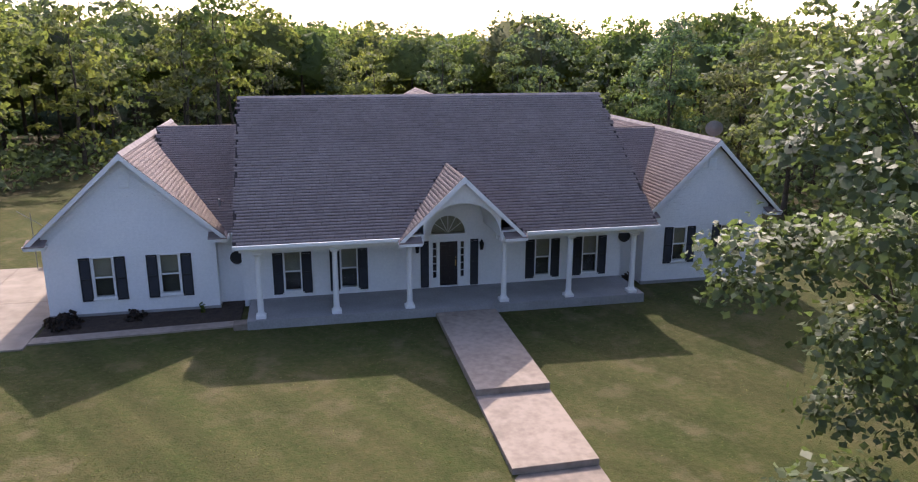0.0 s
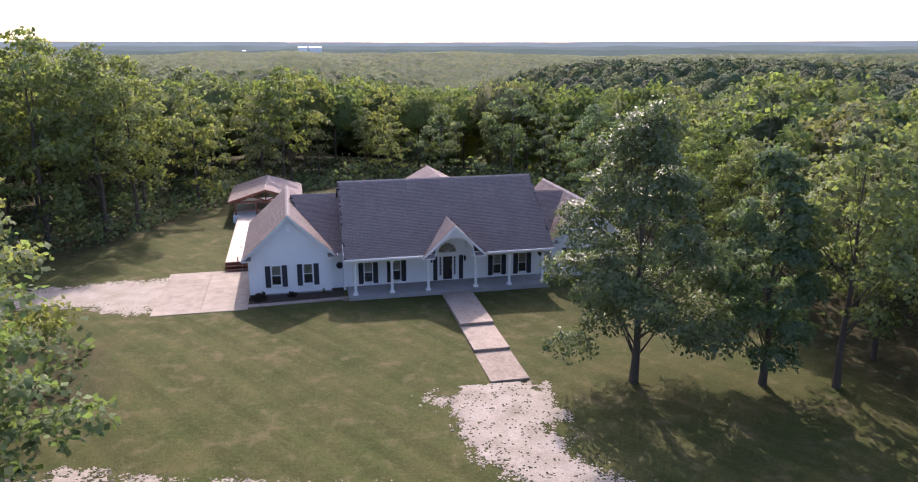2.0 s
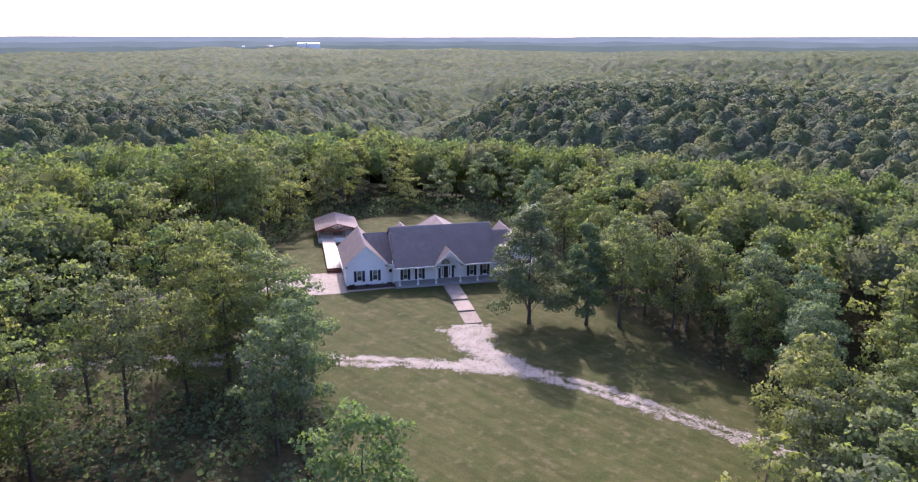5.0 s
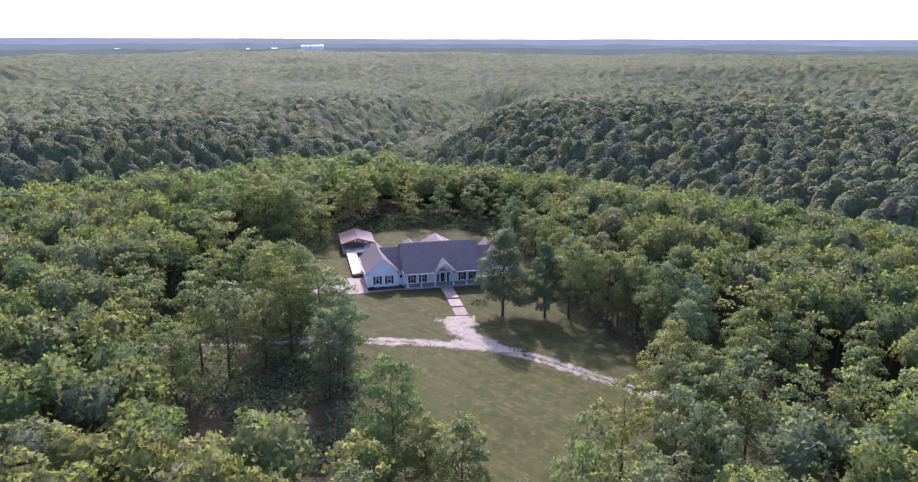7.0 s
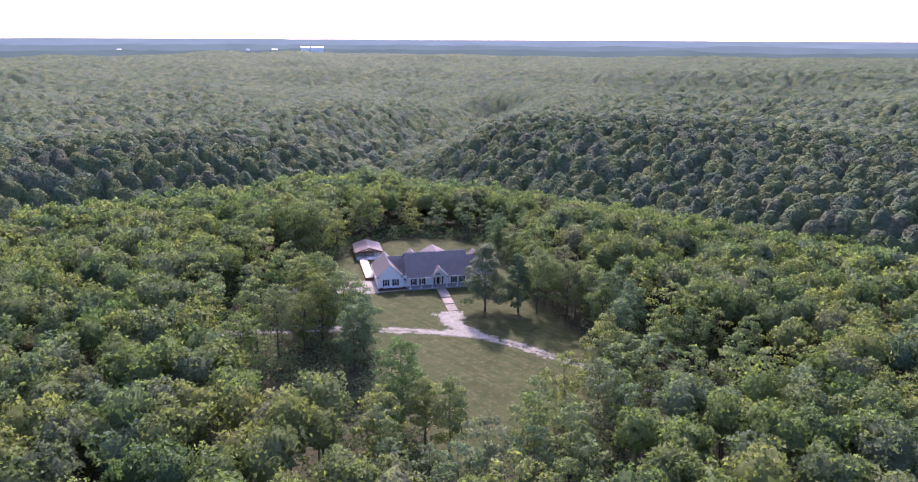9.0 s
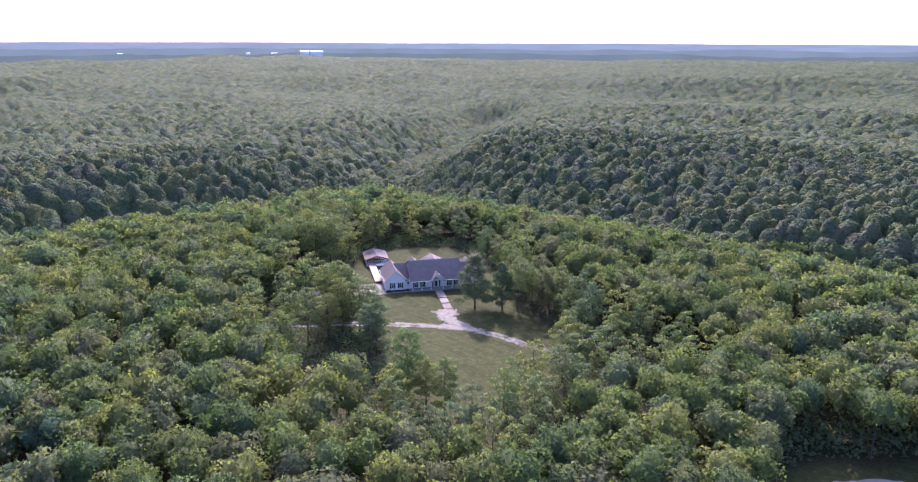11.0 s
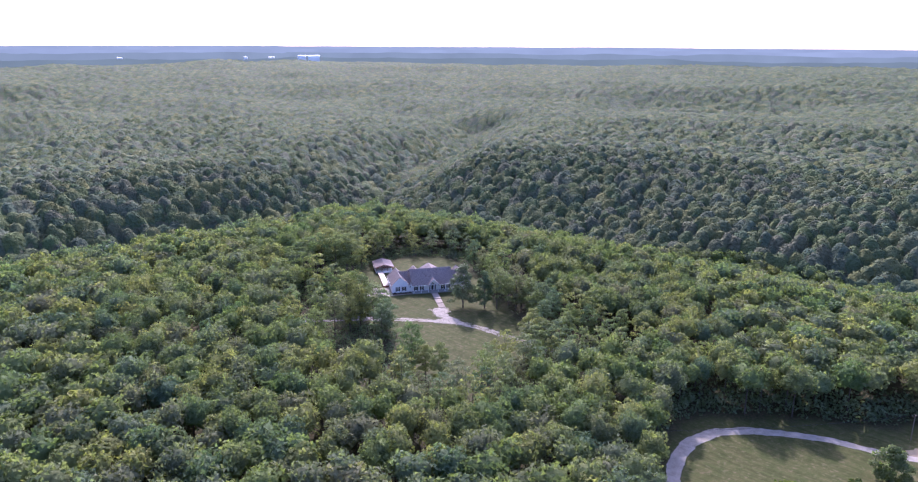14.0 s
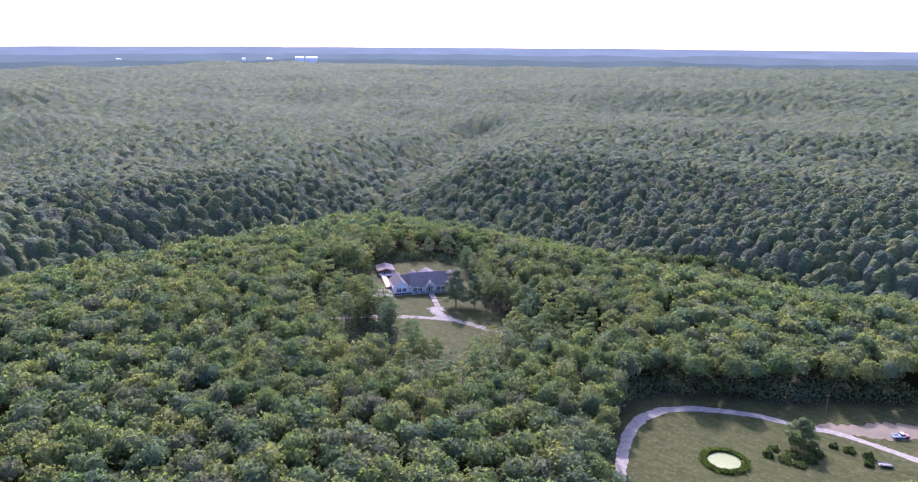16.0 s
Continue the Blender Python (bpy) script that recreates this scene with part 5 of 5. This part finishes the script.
def woods(idx, variants, name, label, mat, seed):
    """Many trees in one mesh, each with its own turn, size and tint."""
    V, F, N, T, base = [], [], [], [], 0
    r = np.random.default_rng(seed)
    z = ground_z(wx[idx], wy[idx])
    for q, i in enumerate(idx):
        v, f, nn = variants[r.integers(len(variants))]
        a, s, up = r.random() * 6.283, 0.88 + 0.40 * r.random(), 0.90 + 0.20 * r.random()
        c, sn = math.cos(a), math.sin(a)
        V.append(np.c_[(v[:, 0] * c - v[:, 1] * sn) * s + wx[i], (v[:, 0] * sn + v[:, 1] * c) * s + wy[i], v[:, 2] * up + z[q]])
        F.append(f + base)
        T.append(np.full(len(v), r.random()))
        if nn is not None:
            N.append(np.c_[nn[:, 0] * c - nn[:, 1] * sn, nn[:, 0] * sn + nn[:, 1] * c, nn[:, 2]])
        base += len(v)
    return tagged(raw(name, np.concatenate(V), np.concatenate(F), mat, normals=np.concatenate(N) if N else None, tint=np.concatenate(T)), label, "woods", kind="stuff")


def ball(steps):
    bm = bmesh.new()
    bmesh.ops.create_icosphere(bm, subdivisions=steps, radius=1)
    u = np.array([v.co[:] for v in bm.verts])
    f = np.array([[v.index for v in q.verts] for q in bm.faces])
    bm.free()
    return u / np.linalg.norm(u, axis=1)[:, None], f


def woods_tree(seed, h, s, n, size, low, heads=13):
    """A tree deep in the woods: clumps of leaves over a crown that billows in rounded heads, a dense heart, and a plain trunk."""
    rng = np.random.default_rng(seed)
    k = np.arange(heads)
    hz = 1 - 1.3 * (k + 0.5) / heads
    az = k * 2.399 + rng.normal(size=heads) * 0.35
    H = np.c_[np.sqrt(1 - hz ** 2) * np.cos(az), np.sqrt(1 - hz ** 2) * np.sin(az), hz]
    wide = 0.42 + 0.26 * rng.random(heads)
    push = 0.30 + 0.34 * rng.random(heads)
    phase = rng.random(4) * 6.283

    def shape(d):
        ang = np.arccos(np.clip(d @ H.T, -1, 1))
        r = 0.50 + (push * np.sqrt(np.maximum(0, 1 - (ang / wide) ** 2))).max(1)
        r *= 1 + 0.12 * np.sin(2 * np.arctan2(d[:, 1], d[:, 0]) + phase[0]) + 0.07 * np.sin(9 * d[:, 0] + phase[1]) * np.sin(8 * d[:, 1] + phase[2])
        return d * r[:, None] * np.array([s, s, h * (1 - low) * 0.54])

    u, f = ball(5)
    v = shape(u)
    fn = np.cross(v[f[:, 1]] - v[f[:, 0]], v[f[:, 2]] - v[f[:, 0]])
    vn = np.zeros_like(v)
    for c in range(3):
        np.add.at(vn, f[:, c], fn)
    vn /= np.linalg.norm(vn, axis=1)[:, None] + 1e-9
    d = rng.normal(size=(n, 3))
    d[:, 2] = np.where(d[:, 2] < -0.35, -d[:, 2], d[:, 2])
    d /= np.linalg.norm(d, axis=1)[:, None]
    sn = vn[np.argmax(d @ u.T, 1)]
    c = shape(d) * (0.86 + 0.2 * rng.random((n, 1)))
    ln = sn * 0.5 + rng.normal(size=(n, 3)) * 0.6 + np.array([0, 0, 0.2])
    ln /= np.linalg.norm(ln, axis=1)[:, None]
    t = np.cross(ln, rng.normal(size=(n, 3)))
    t /= np.linalg.norm(t, axis=1)[:, None]
    b = np.cross(ln, t)
    e = (size * (0.55 + 0.9 * rng.random(n)))[:, None]
    lv = np.stack([c - t * e * 0.5 - b * e * 0.34, c + t * e * 0.5 - b * e * 0.3, c + b * e * 0.55], 1).reshape(-1, 3)
    soft = sn * 0.65 + ln * 0.5
    soft /= np.linalg.norm(soft, axis=1)[:, None]
    hu, hf = ball(2)
    hf = hf[hu[hf][:, :, 2].mean(1) > -0.5]
    hv = shape(hu) * 0.80
    lift = np.array([0, 0, h * (low + (1 - low) * 0.42)])
    k = np.arange(5) * 2 * math.pi / 5
    tv = np.r_[np.c_[0.22 * np.cos(k), 0.22 * np.sin(k), k * 0 - 0.5], np.c_[0.1 * np.cos(k), 0.1 * np.sin(k), k * 0 + h * 0.6]]
    i = np.arange(5)
    j = (i + 1) % 5
    return np.r_[hv, lv] + lift, np.r_[hf, np.arange(3 * n).reshape(-1, 3) + len(hv)], np.r_[hu, np.repeat(soft, 3, 0)], tv, np.r_[np.c_[i, j, j + 5], np.c_[i, j + 5, i + 5]]


dist = np.hypot(wx[rest] + 10, wy[rest] + 25)
brink = line_distance(wx[rest], wy[rest], MEADOW + MEADOW[:1]) < 9
close, deep = rest[(dist < 110) | brink], rest[(dist >= 110) & ~brink]
sets_close = [woods_tree(400 + k, h, s, 1000, 0.55, lo) for k, (h, s, lo) in enumerate(((15.6, 4.9, 0.36), (16.8, 5.2, 0.40), (14.6, 4.8, 0.34), (15.8, 4.5, 0.38), (16.2, 5.0, 0.32)))]
sets_deep = [woods_tree(420 + k, h, s, 360, 0.86, lo) for k, (h, s, lo) in enumerate(((15.6, 5.1, 0.44), (16.8, 5.4, 0.46), (14.6, 5.0, 0.42), (16, 4.7, 0.44), (15.2, 5.3, 0.45)))]
woods(close, [q[:3] for q in sets_close], "woods_near", "dense green oak woods round the clearing", M["leaf_far"], 5)
woods(close, [(q[3], q[4], None) for q in sets_close], "trunks_in_woods", "grey trunks in the oak woods", M["bark"], 5)
woods(deep, [q[:3] for q in sets_deep], "woods_deep", "dense green oak woods over rolling ground", M["leaf_far"], 6)

# far canopy: rounded crowns on the hills beyond
az = np.radians(np.arange(-56, 74, 0.19))
rr = (SHEET - 4) * np.exp(np.arange(0, math.log(3540 / (SHEET - 4)), 0.0076))
aa, r2 = np.meshgrid(az, rr)
cx, cy = r2 * np.sin(aa), r2 * np.cos(aa) - 100


def crowns(x, y, cell, height, seed):
    """The height of a closed canopy of domed crowns, and each crown's tint."""
    best, tint = np.zeros(x.shape), np.zeros(x.shape)
    i0, j0 = np.floor(x / cell), np.floor(y / cell)
    for di in (-1, 0, 1):
        for dj in (-1, 0, 1):
            i, j = i0 + di, j0 + dj
            px, py = (i + 0.5 + (hash01(i, j, seed) - 0.5) * 0.8) * cell, (j + 0.5 + (hash01(i, j, seed + 1) - 0.5) * 0.8) * cell
            rad = cell * (0.5 + 0.3 * hash01(i, j, seed + 2))
            k = 1 - ((x - px) ** 2 + (y - py) ** 2) / rad ** 2
            top = np.sqrt(np.maximum(k, 0)) * height * (0.75 + 0.5 * hash01(i, j, seed + 3))
            tint = np.where(top > best, hash01(i, j, seed + 4), tint)
            best = np.maximum(best, top)
    return best, tint


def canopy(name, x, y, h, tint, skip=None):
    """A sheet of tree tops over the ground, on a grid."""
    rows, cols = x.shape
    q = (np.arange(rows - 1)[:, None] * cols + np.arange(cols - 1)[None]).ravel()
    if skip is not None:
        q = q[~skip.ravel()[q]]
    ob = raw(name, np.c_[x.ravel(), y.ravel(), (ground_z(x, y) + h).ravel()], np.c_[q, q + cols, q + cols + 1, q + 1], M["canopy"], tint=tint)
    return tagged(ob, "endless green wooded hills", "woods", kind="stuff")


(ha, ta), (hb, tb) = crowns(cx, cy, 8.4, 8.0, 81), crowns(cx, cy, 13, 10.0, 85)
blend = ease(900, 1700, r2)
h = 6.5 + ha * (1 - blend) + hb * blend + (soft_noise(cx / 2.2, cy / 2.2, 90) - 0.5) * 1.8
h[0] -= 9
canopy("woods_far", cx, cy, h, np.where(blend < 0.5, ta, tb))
# the same beyond, to both sides and behind, where the eye never looks
az = np.radians(np.arange(74, 304.1, 2.0))
rr = 385 * np.exp(np.arange(0, math.log(3540 / 385), 0.03))
aa, r2 = np.meshgrid(az, rr)
bx, by = r2 * np.sin(aa), r2 * np.cos(aa) - 100
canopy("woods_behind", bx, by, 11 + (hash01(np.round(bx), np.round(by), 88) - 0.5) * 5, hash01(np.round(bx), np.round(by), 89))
# loose leaf clumps over the nearer part of the closed canopy
rng = np.random.default_rng(91)
m = 120000
r3, a3 = np.sqrt(rng.uniform(SHEET ** 2, 450 ** 2, m)), np.radians(rng.uniform(-34, 66, m))
lx, ly = r3 * np.sin(a3), r3 * np.cos(a3) - 100
hl, tl = crowns(lx, ly, 8.4, 8.0, 81)
up = hl > 2.5
lx, ly, hl, tl = lx[up], ly[up], hl[up], tl[up]
m = len(lx)
c = np.c_[lx, ly, ground_z(lx, ly) + 6.6 + hl + 0.5 * rng.random(m)]
t, b = rng.normal(size=(m, 3)), rng.normal(size=(m, 3))
t, b = t / np.linalg.norm(t, axis=1)[:, None], b / np.linalg.norm(b, axis=1)[:, None]
e = 0.5 + 0.6 * rng.random((m, 1))
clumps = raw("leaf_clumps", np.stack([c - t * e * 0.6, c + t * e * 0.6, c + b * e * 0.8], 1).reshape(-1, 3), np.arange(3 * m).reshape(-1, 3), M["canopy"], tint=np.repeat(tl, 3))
tagged(clumps, "loose leafy twigs over the closed canopy", "woods", kind="stuff")
sx, sy = np.meshgrid(np.arange(-395, 400, 3.2), np.arange(300, -500, -3.2))
ang = np.degrees(np.arctan2(sx + 66, sy + 380))
skip = ((ang > -21.5) & (ang < 47.5)) | ((np.hypot(sx, sy + 100) > SHEET - 6) & (np.abs(np.degrees(np.arctan2(sx, sy + 100)) - 9) < 64)) | (np.hypot(sx, sy + 100) > 392) | inside(sx, sy, MEADOW) | (line_distance(sx, sy, MEADOW + MEADOW[:1]) < 4)
hs, ts = crowns(sx, sy, 8.4, 8.0, 87)
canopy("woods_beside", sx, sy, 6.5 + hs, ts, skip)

# undergrowth along the edges of the woods
rng = np.random.default_rng(55)
m = 130000
ux, uy = rng.uniform(-68, 52, m), rng.uniform(-95, 78, m)
ed = line_distance(ux, uy, CLEARING + CLEARING[:1])
thick = soft_noise(ux / 3, uy / 3, 57)
keep = ~inside(ux, uy, CLEARING) & (ed < 19) & (thick > 0.30) & (line_distance(ux, uy, [(-60, -21.5), (-36, -22.6), (-24, -24)]) > 2.2) & (line_distance(ux, uy, [(23, -51.5), (45, -75)]) > 2.0)
ux, uy, thick = ux[keep], uy[keep], thick[keep]
open_side = (ux > 16) & (uy < -4) & (rng.random(len(ux)) > 0.15)
ux, uy, thick = ux[~open_side], uy[~open_side], thick[~open_side]
m = len(ux)
uz = ground_z(ux, uy) + rng.random(m) ** 1.5 * (0.7 + 5.0 * (thick - 0.30))
v, f = leaf_mesh(np.c_[ux, uy, uz], rng.normal(size=(m, 3)) * 0.6 + np.array([0, -0.2, 0.7]), 0.5, rng)
m = 26000
qx, qy = rng.uniform(10, 150, m), rng.uniform(-150, -95, m)
ed = line_distance(qx, qy, MEADOW + MEADOW[:1])
keep = ~inside(qx, qy, MEADOW) & (ed > 1.5) & (ed < 14)
qx, qy = qx[keep], qy[keep]
m = len(qx)
v2, f2 = leaf_mesh(np.c_[qx, qy, ground_z(qx, qy) + rng.random(m) ** 1.3 * 5.5], rng.normal(size=(m, 3)) * 0.6 + np.array([0, -0.3, 0.7]), 0.85, rng)
f = np.r_[f, f2 + len(v)]
v = np.r_[v, v2]
tagged(raw("undergrowth", v, f, M["leaf_far"]), "green brush and saplings at the edge of the woods", "undergrowth", kind="stuff")

# far white farm sheds on the hazy hills
for az, w in ((-11.8, 24), (-3.1, 18), (-1.2, 30)):
    x, y = 4000 * math.sin(math.radians(az)), 4000 * math.cos(math.radians(az)) - 100
    shed = empty("farm_shed", (x, y, -3), "long white farm shed far off among the hills", "shed", "far sheds")
    part("shed_wall", boxes(((-w / 2, -8, -60), (w / 2, 8, 2))), M["trim"], shed)
    part("shed_roof", solid([(-w / 2, -8.5, 1.9), (w / 2, -8.5, 1.9), (w / 2, 0, 4), (-w / 2, 0, 4)], (0, 0, 0.3)), M["trim"], shed)
for n, (x, y, w) in enumerate(((60, 3545, 40), (100, 3540, 26), (128, 3536, 30))):
    shed = empty("farm_shed", (x, y - 100, 13), "long white farm shed far off among the hills", "shed", "far sheds")
    part("shed_wall", boxes(((-w / 2, -8, -44), (w / 2, 8, 3))), M["trim"], shed)
    part("shed_roof", solid([(-w / 2, -8.5, 2.9), (w / 2, -8.5, 2.9), (w / 2, 0, 6), (-w / 2, 0, 6)], (0, 0, 0.3)), M["trim"], shed)

# ---- meadow with pond, pole, pickup ----
pc, n = (60.4, -150.2), 48
zp = min(gz(56, -150), gz(65, -150), gz(60, -145), gz(60, -155)) + 0.25
rim = [(pc[0] + (5.1 + 0.45 * math.sin(3 * k * 0.131 + 1)) * math.cos(k * 2 * math.pi / n), pc[1] + (5.0 + 0.5 * math.sin(2 * k * 0.131)) * math.sin(k * 2 * math.pi / n), zp + 0.06) for k in range(n)]
water = part("pond_water", solid(rim, (0, 0, -0.3)), M["pond"])
tagged(water, "small round pond of pale green algae water", "pond", kind="structure")
rng = np.random.default_rng(12)
V, F = [], []
m = 2600
a = rng.random(m) * 6.283
rad = 5.35 + np.abs(rng.normal(size=m)) * 0.9
c = np.c_[pc[0] + rad * np.cos(a), pc[1] + rad * np.sin(a), np.zeros(m)]
c[:, 2] = np.maximum(ground_z(c[:, 0], c[:, 1]), zp) + 0.25 + rng.random(m) * 0.5
v, f = leaf_mesh(c, np.c_[rng.normal(size=(m, 2)), rng.normal(size=m) * 0.3], 0.65, rng)
tagged(raw("reeds", v, f, M["reed"]), "dark green reeds round the pond", "reeds", kind="stuff")
tree("willow_tree", 89.0, -148.0, tree_meshes(500, 10.5, 4.6, 6000, 0.42, low=0.1, lobes=34, limbs=8, trunk_r=0.2, wide_at=0.5), "bushy pale green tree in the meadow", turn=0.4, mat=M["willow"])
for k, (x, y, r) in enumerate(((84, -151, 3.4), (79.5, -153.5, 3.0), (87, -155, 3.6), (80, -147, 2.4), (92, -152, 3.0), (76, -150, 2.2), (82, -157, 2.6), (103, -153, 2.4), (106, -157.5, 2.4), (100, -149.5, 2.0), (103, -161, 1.8))):
    bush((x, y, gz(x, y) - 0.1), r, 1.7 + 0.5 * (k % 3), 900, 0.5, M["reed"], "tangled green thicket bush in the meadow", "bush", 40 + k)
for x, y in ((111.5, -131.5), (25.5, -124.0)):
    z = gz(x, y)
    top = 8.2
    up = empty("utility_pole", (x, y, z), "weathered wooden utility pole with a crossarm", "utility pole")
    bm = bmesh.new()
    tube(bm, (0, 0, -0.5), (0, 0, top), 0.15, 0.11, 9)
    part("pole", bm, M["pole"], up)
    part("crossarm", boxes(((-0.9, -0.06, top - 0.6), (0.9, 0.06, top - 0.46))), M["pole"], up)
    for xx in (-0.8, 0.0, 0.8):
        bm = bmesh.new()
        tube(bm, (xx, 0, top - 0.46), (xx, 0, top - 0.28), 0.05, 0.035, 7)
        part("insulator", bm, M["grey_metal"], up)

line = empty("power_line", (0, 0, 0), "two thin sagging wires between the utility poles", "power line")
for off in (-0.8, 0.8):
    ends = [Vector((111.5 + off, -131.5, gz(111.5, -131.5) + 7.9)), Vector((25.5 + off, -124.0, gz(25.5, -124.0) + 7.9))]
    pts = [ends[0].lerp(ends[1], k / 12) - Vector((0, 0, 1.4 * (1 - (k / 6 - 1) ** 2))) for k in range(13)]
    bm = bmesh.new()
    for p, q in zip(pts, pts[1:]):
        tube(bm, p, q, 0.025, 0.025, 4)
    part("wire", bm, M["iron"], line)


def wheel(parent, x, y, z, r):
    bm = bmesh.new()
    tube(bm, (x, y - 0.12, z), (x, y + 0.12, z), r, r, 16)
    w = part("wheel", bm, M["rubber"], parent)
    bm = bmesh.new()
    tube(bm, (x, y - 0.13, z), (x, y + 0.13, z), r * 0.55, r * 0.55, 12)
    part("rim", bm, M["grey_metal"], w)


truck = empty("pickup_truck", (0, 0, 0), "white pickup truck with a faded red bonnet", "pickup truck")
part("chassis", boxes(((-2.6, -0.85, 0.38), (2.6, 0.85, 0.62))), M["rubber"], truck)
part("bed_side", boxes(((-2.65, -0.95, 0.55), (-0.35, -0.85, 1.12)), ((-2.65, 0.85, 0.55), (-0.35, 0.95, 1.12)), ((-2.65, -0.85, 0.55), (-2.56, 0.85, 1.1)), ((-0.45, -0.85, 0.55), (-0.35, 0.85, 1.12))), M["white_paint"], truck, "white pickup bed", 0.02)
part("bed_floor", boxes(((-2.56, -0.85, 0.62), (-0.45, 0.85, 0.68))), M["grey_metal"], truck)
part("cab_body", boxes(((-0.35, -0.95, 0.5), (1.2, 0.95, 1.15))), M["white_paint"], truck, "", 0.04)
part("cab_roof", solid([(-0.25, -0.75, 1.78), (0.85, -0.75, 1.78), (0.85, 0.75, 1.78), (-0.25, 0.75, 1.78)], (0, 0, -0.06)), M["white_paint"], truck)
bm = bmesh.new()
lo = [bm.verts.new(p) for p in ((-0.33, -0.88, 1.15), (1.15, -0.88, 1.15), (1.15, 0.88, 1.15), (-0.33, 0.88, 1.15))]
hi = [bm.verts.new(p) for p in ((-0.25, -0.74, 1.72), (0.80, -0.74, 1.72), (0.80, 0.74, 1.72), (-0.25, 0.74, 1.72))]
for k in range(4):
    bm.faces.new((lo[k], lo[(k + 1) % 4], hi[(k + 1) % 4], hi[k]))
part("cab_glass", bm, M["door"], truck, "dark cab windows")
part("bonnet", boxes(((1.2, -0.93, 0.5), (2.65, 0.93, 1.08))), M["red_paint"], truck, "faded red bonnet and wings", 0.06)
part("bumper", boxes(((2.62, -0.9, 0.42), (2.76, 0.9, 0.58)), ((-2.76, -0.9, 0.42), (-2.62, 0.9, 0.56))), M["grey_metal"], truck)
for y in (-0.65, 0.65):
    part("headlight", boxes(((2.64, y - 0.14, 0.76), (2.68, y + 0.14, 0.92))), M["grey_metal"], truck)
for x in (-1.6, 1.8):
    for y in (-0.86, 0.86):
        wheel(truck, x, y, 0.37, 0.37)
tx, ty = 125.2, -149.6
truck.matrix_basis = pose(tx, ty, gz(tx, ty) + 0.03, 0, 0, -10)

trailer = empty("flat_trailer", (0, 0, 0), "small flat trailer heaped with scrap timber", "trailer")
part("trailer_bed", boxes(((-1.9, -1.0, 0.5), (1.9, 1.0, 0.6)), ((-1.9, -1.0, 0.6), (1.9, -0.94, 0.85)), ((-1.9, 0.94, 0.6), (1.9, 1.0, 0.85))), M["grey_metal"], trailer)
for k in range(9):
    o = part("timber", boxes(((-0.7, -0.08, 0), (0.7, 0.08, 0.07))), M["deck"], trailer)
    o.matrix_basis = pose(-1.2 + 0.3 * k, 0.35 * math.sin(k * 2.2), 0.61 + 0.07 * (k % 3), 0, 8 * math.sin(k), 47 * k)
wheel(trailer, 0, -1.1, 0.36, 0.36)
wheel(trailer, 0, 1.1, 0.36, 0.36)
trailer.matrix_basis = pose(107.3, -162.6, gz(107.3, -162.6), 0, 0, -25)

# ---- grass tufts, stones ----
rng = np.random.default_rng(31)
m = 26000
px, py = rng.uniform(-27, 24, m), rng.uniform(-34, 0.5, m) ** 1.0
keep = inside(px, py, CLEARING) & ~((px > W0 - 0.05) & (px < W1 + 0.05) & (py > -17.4)) & ~((px > -24.4) & (px < -9) & (py > -1.2)) & ~((px > -9.2) & (px < 8.6) & (py > -0.5))
keep &= gravel_field(px, py) > 0.05
px, py = px[keep], py[keep]
m = len(px)
k3 = 3
bx, by = np.repeat(px, k3) + rng.normal(size=m * k3) * 0.05, np.repeat(py, k3) + rng.normal(size=m * k3) * 0.05
bz = ground_z(bx, by) - 0.01
hgt = 0.012 + 0.022 * rng.random(m * k3)
th = rng.random(m * k3) * 6.283
wid = 0.022
lean = rng.normal(size=(m * k3, 2)) * 0.05
P = np.stack([np.c_[bx - wid * np.cos(th), by - wid * np.sin(th), bz], np.c_[bx + wid * np.cos(th), by + wid * np.sin(th), bz], np.c_[bx + lean[:, 0], by + lean[:, 1], bz + hgt]], 1)
tagged(raw("grass_tufts", P.reshape(-1, 3), np.arange(m * k3 * 3).reshape(-1, 3), M["blade"], normals=np.tile((0.0, 0.0, 1.0), (m * k3 * 3, 1))), "short uneven blades of lawn grass", "grass", kind="stuff")

m = 40000
px, py = rng.uniform(-30, 24, m), rng.uniform(-52, -16.8, m)
gf = gravel_field(px, py)
keep = (gf < 0.1 + np.abs(rng.normal(size=m)) * 0.4) & (gf > -0.25)
px, py = px[keep], py[keep]
m = len(px)
s = 0.03 + 0.05 * rng.random(m)
octa = np.array([(1, 0, 0), (0, 1, 0), (-1, 0, 0), (0, -1, 0), (0, 0, 0.8), (0, 0, -0.6)], float)
s *= 0.75
P = (octa[None] * s[:, None, None]) * (0.7 + 0.6 * rng.random((m, 6, 1))) + np.c_[px, py, ground_z(px, py) + 0.055][:, None]
fo = np.array([(0, 1, 4), (1, 2, 4), (2, 3, 4), (3, 0, 4), (1, 0, 5), (2, 1, 5), (3, 2, 5), (0, 3, 5)])
tagged(raw("gravel_stones", P.reshape(-1, 3), (np.arange(m)[:, None, None] * 6 + fo[None]).reshape(-1, 3), M["stone"]), "loose pale stones on the gravel", "gravel", kind="stuff")
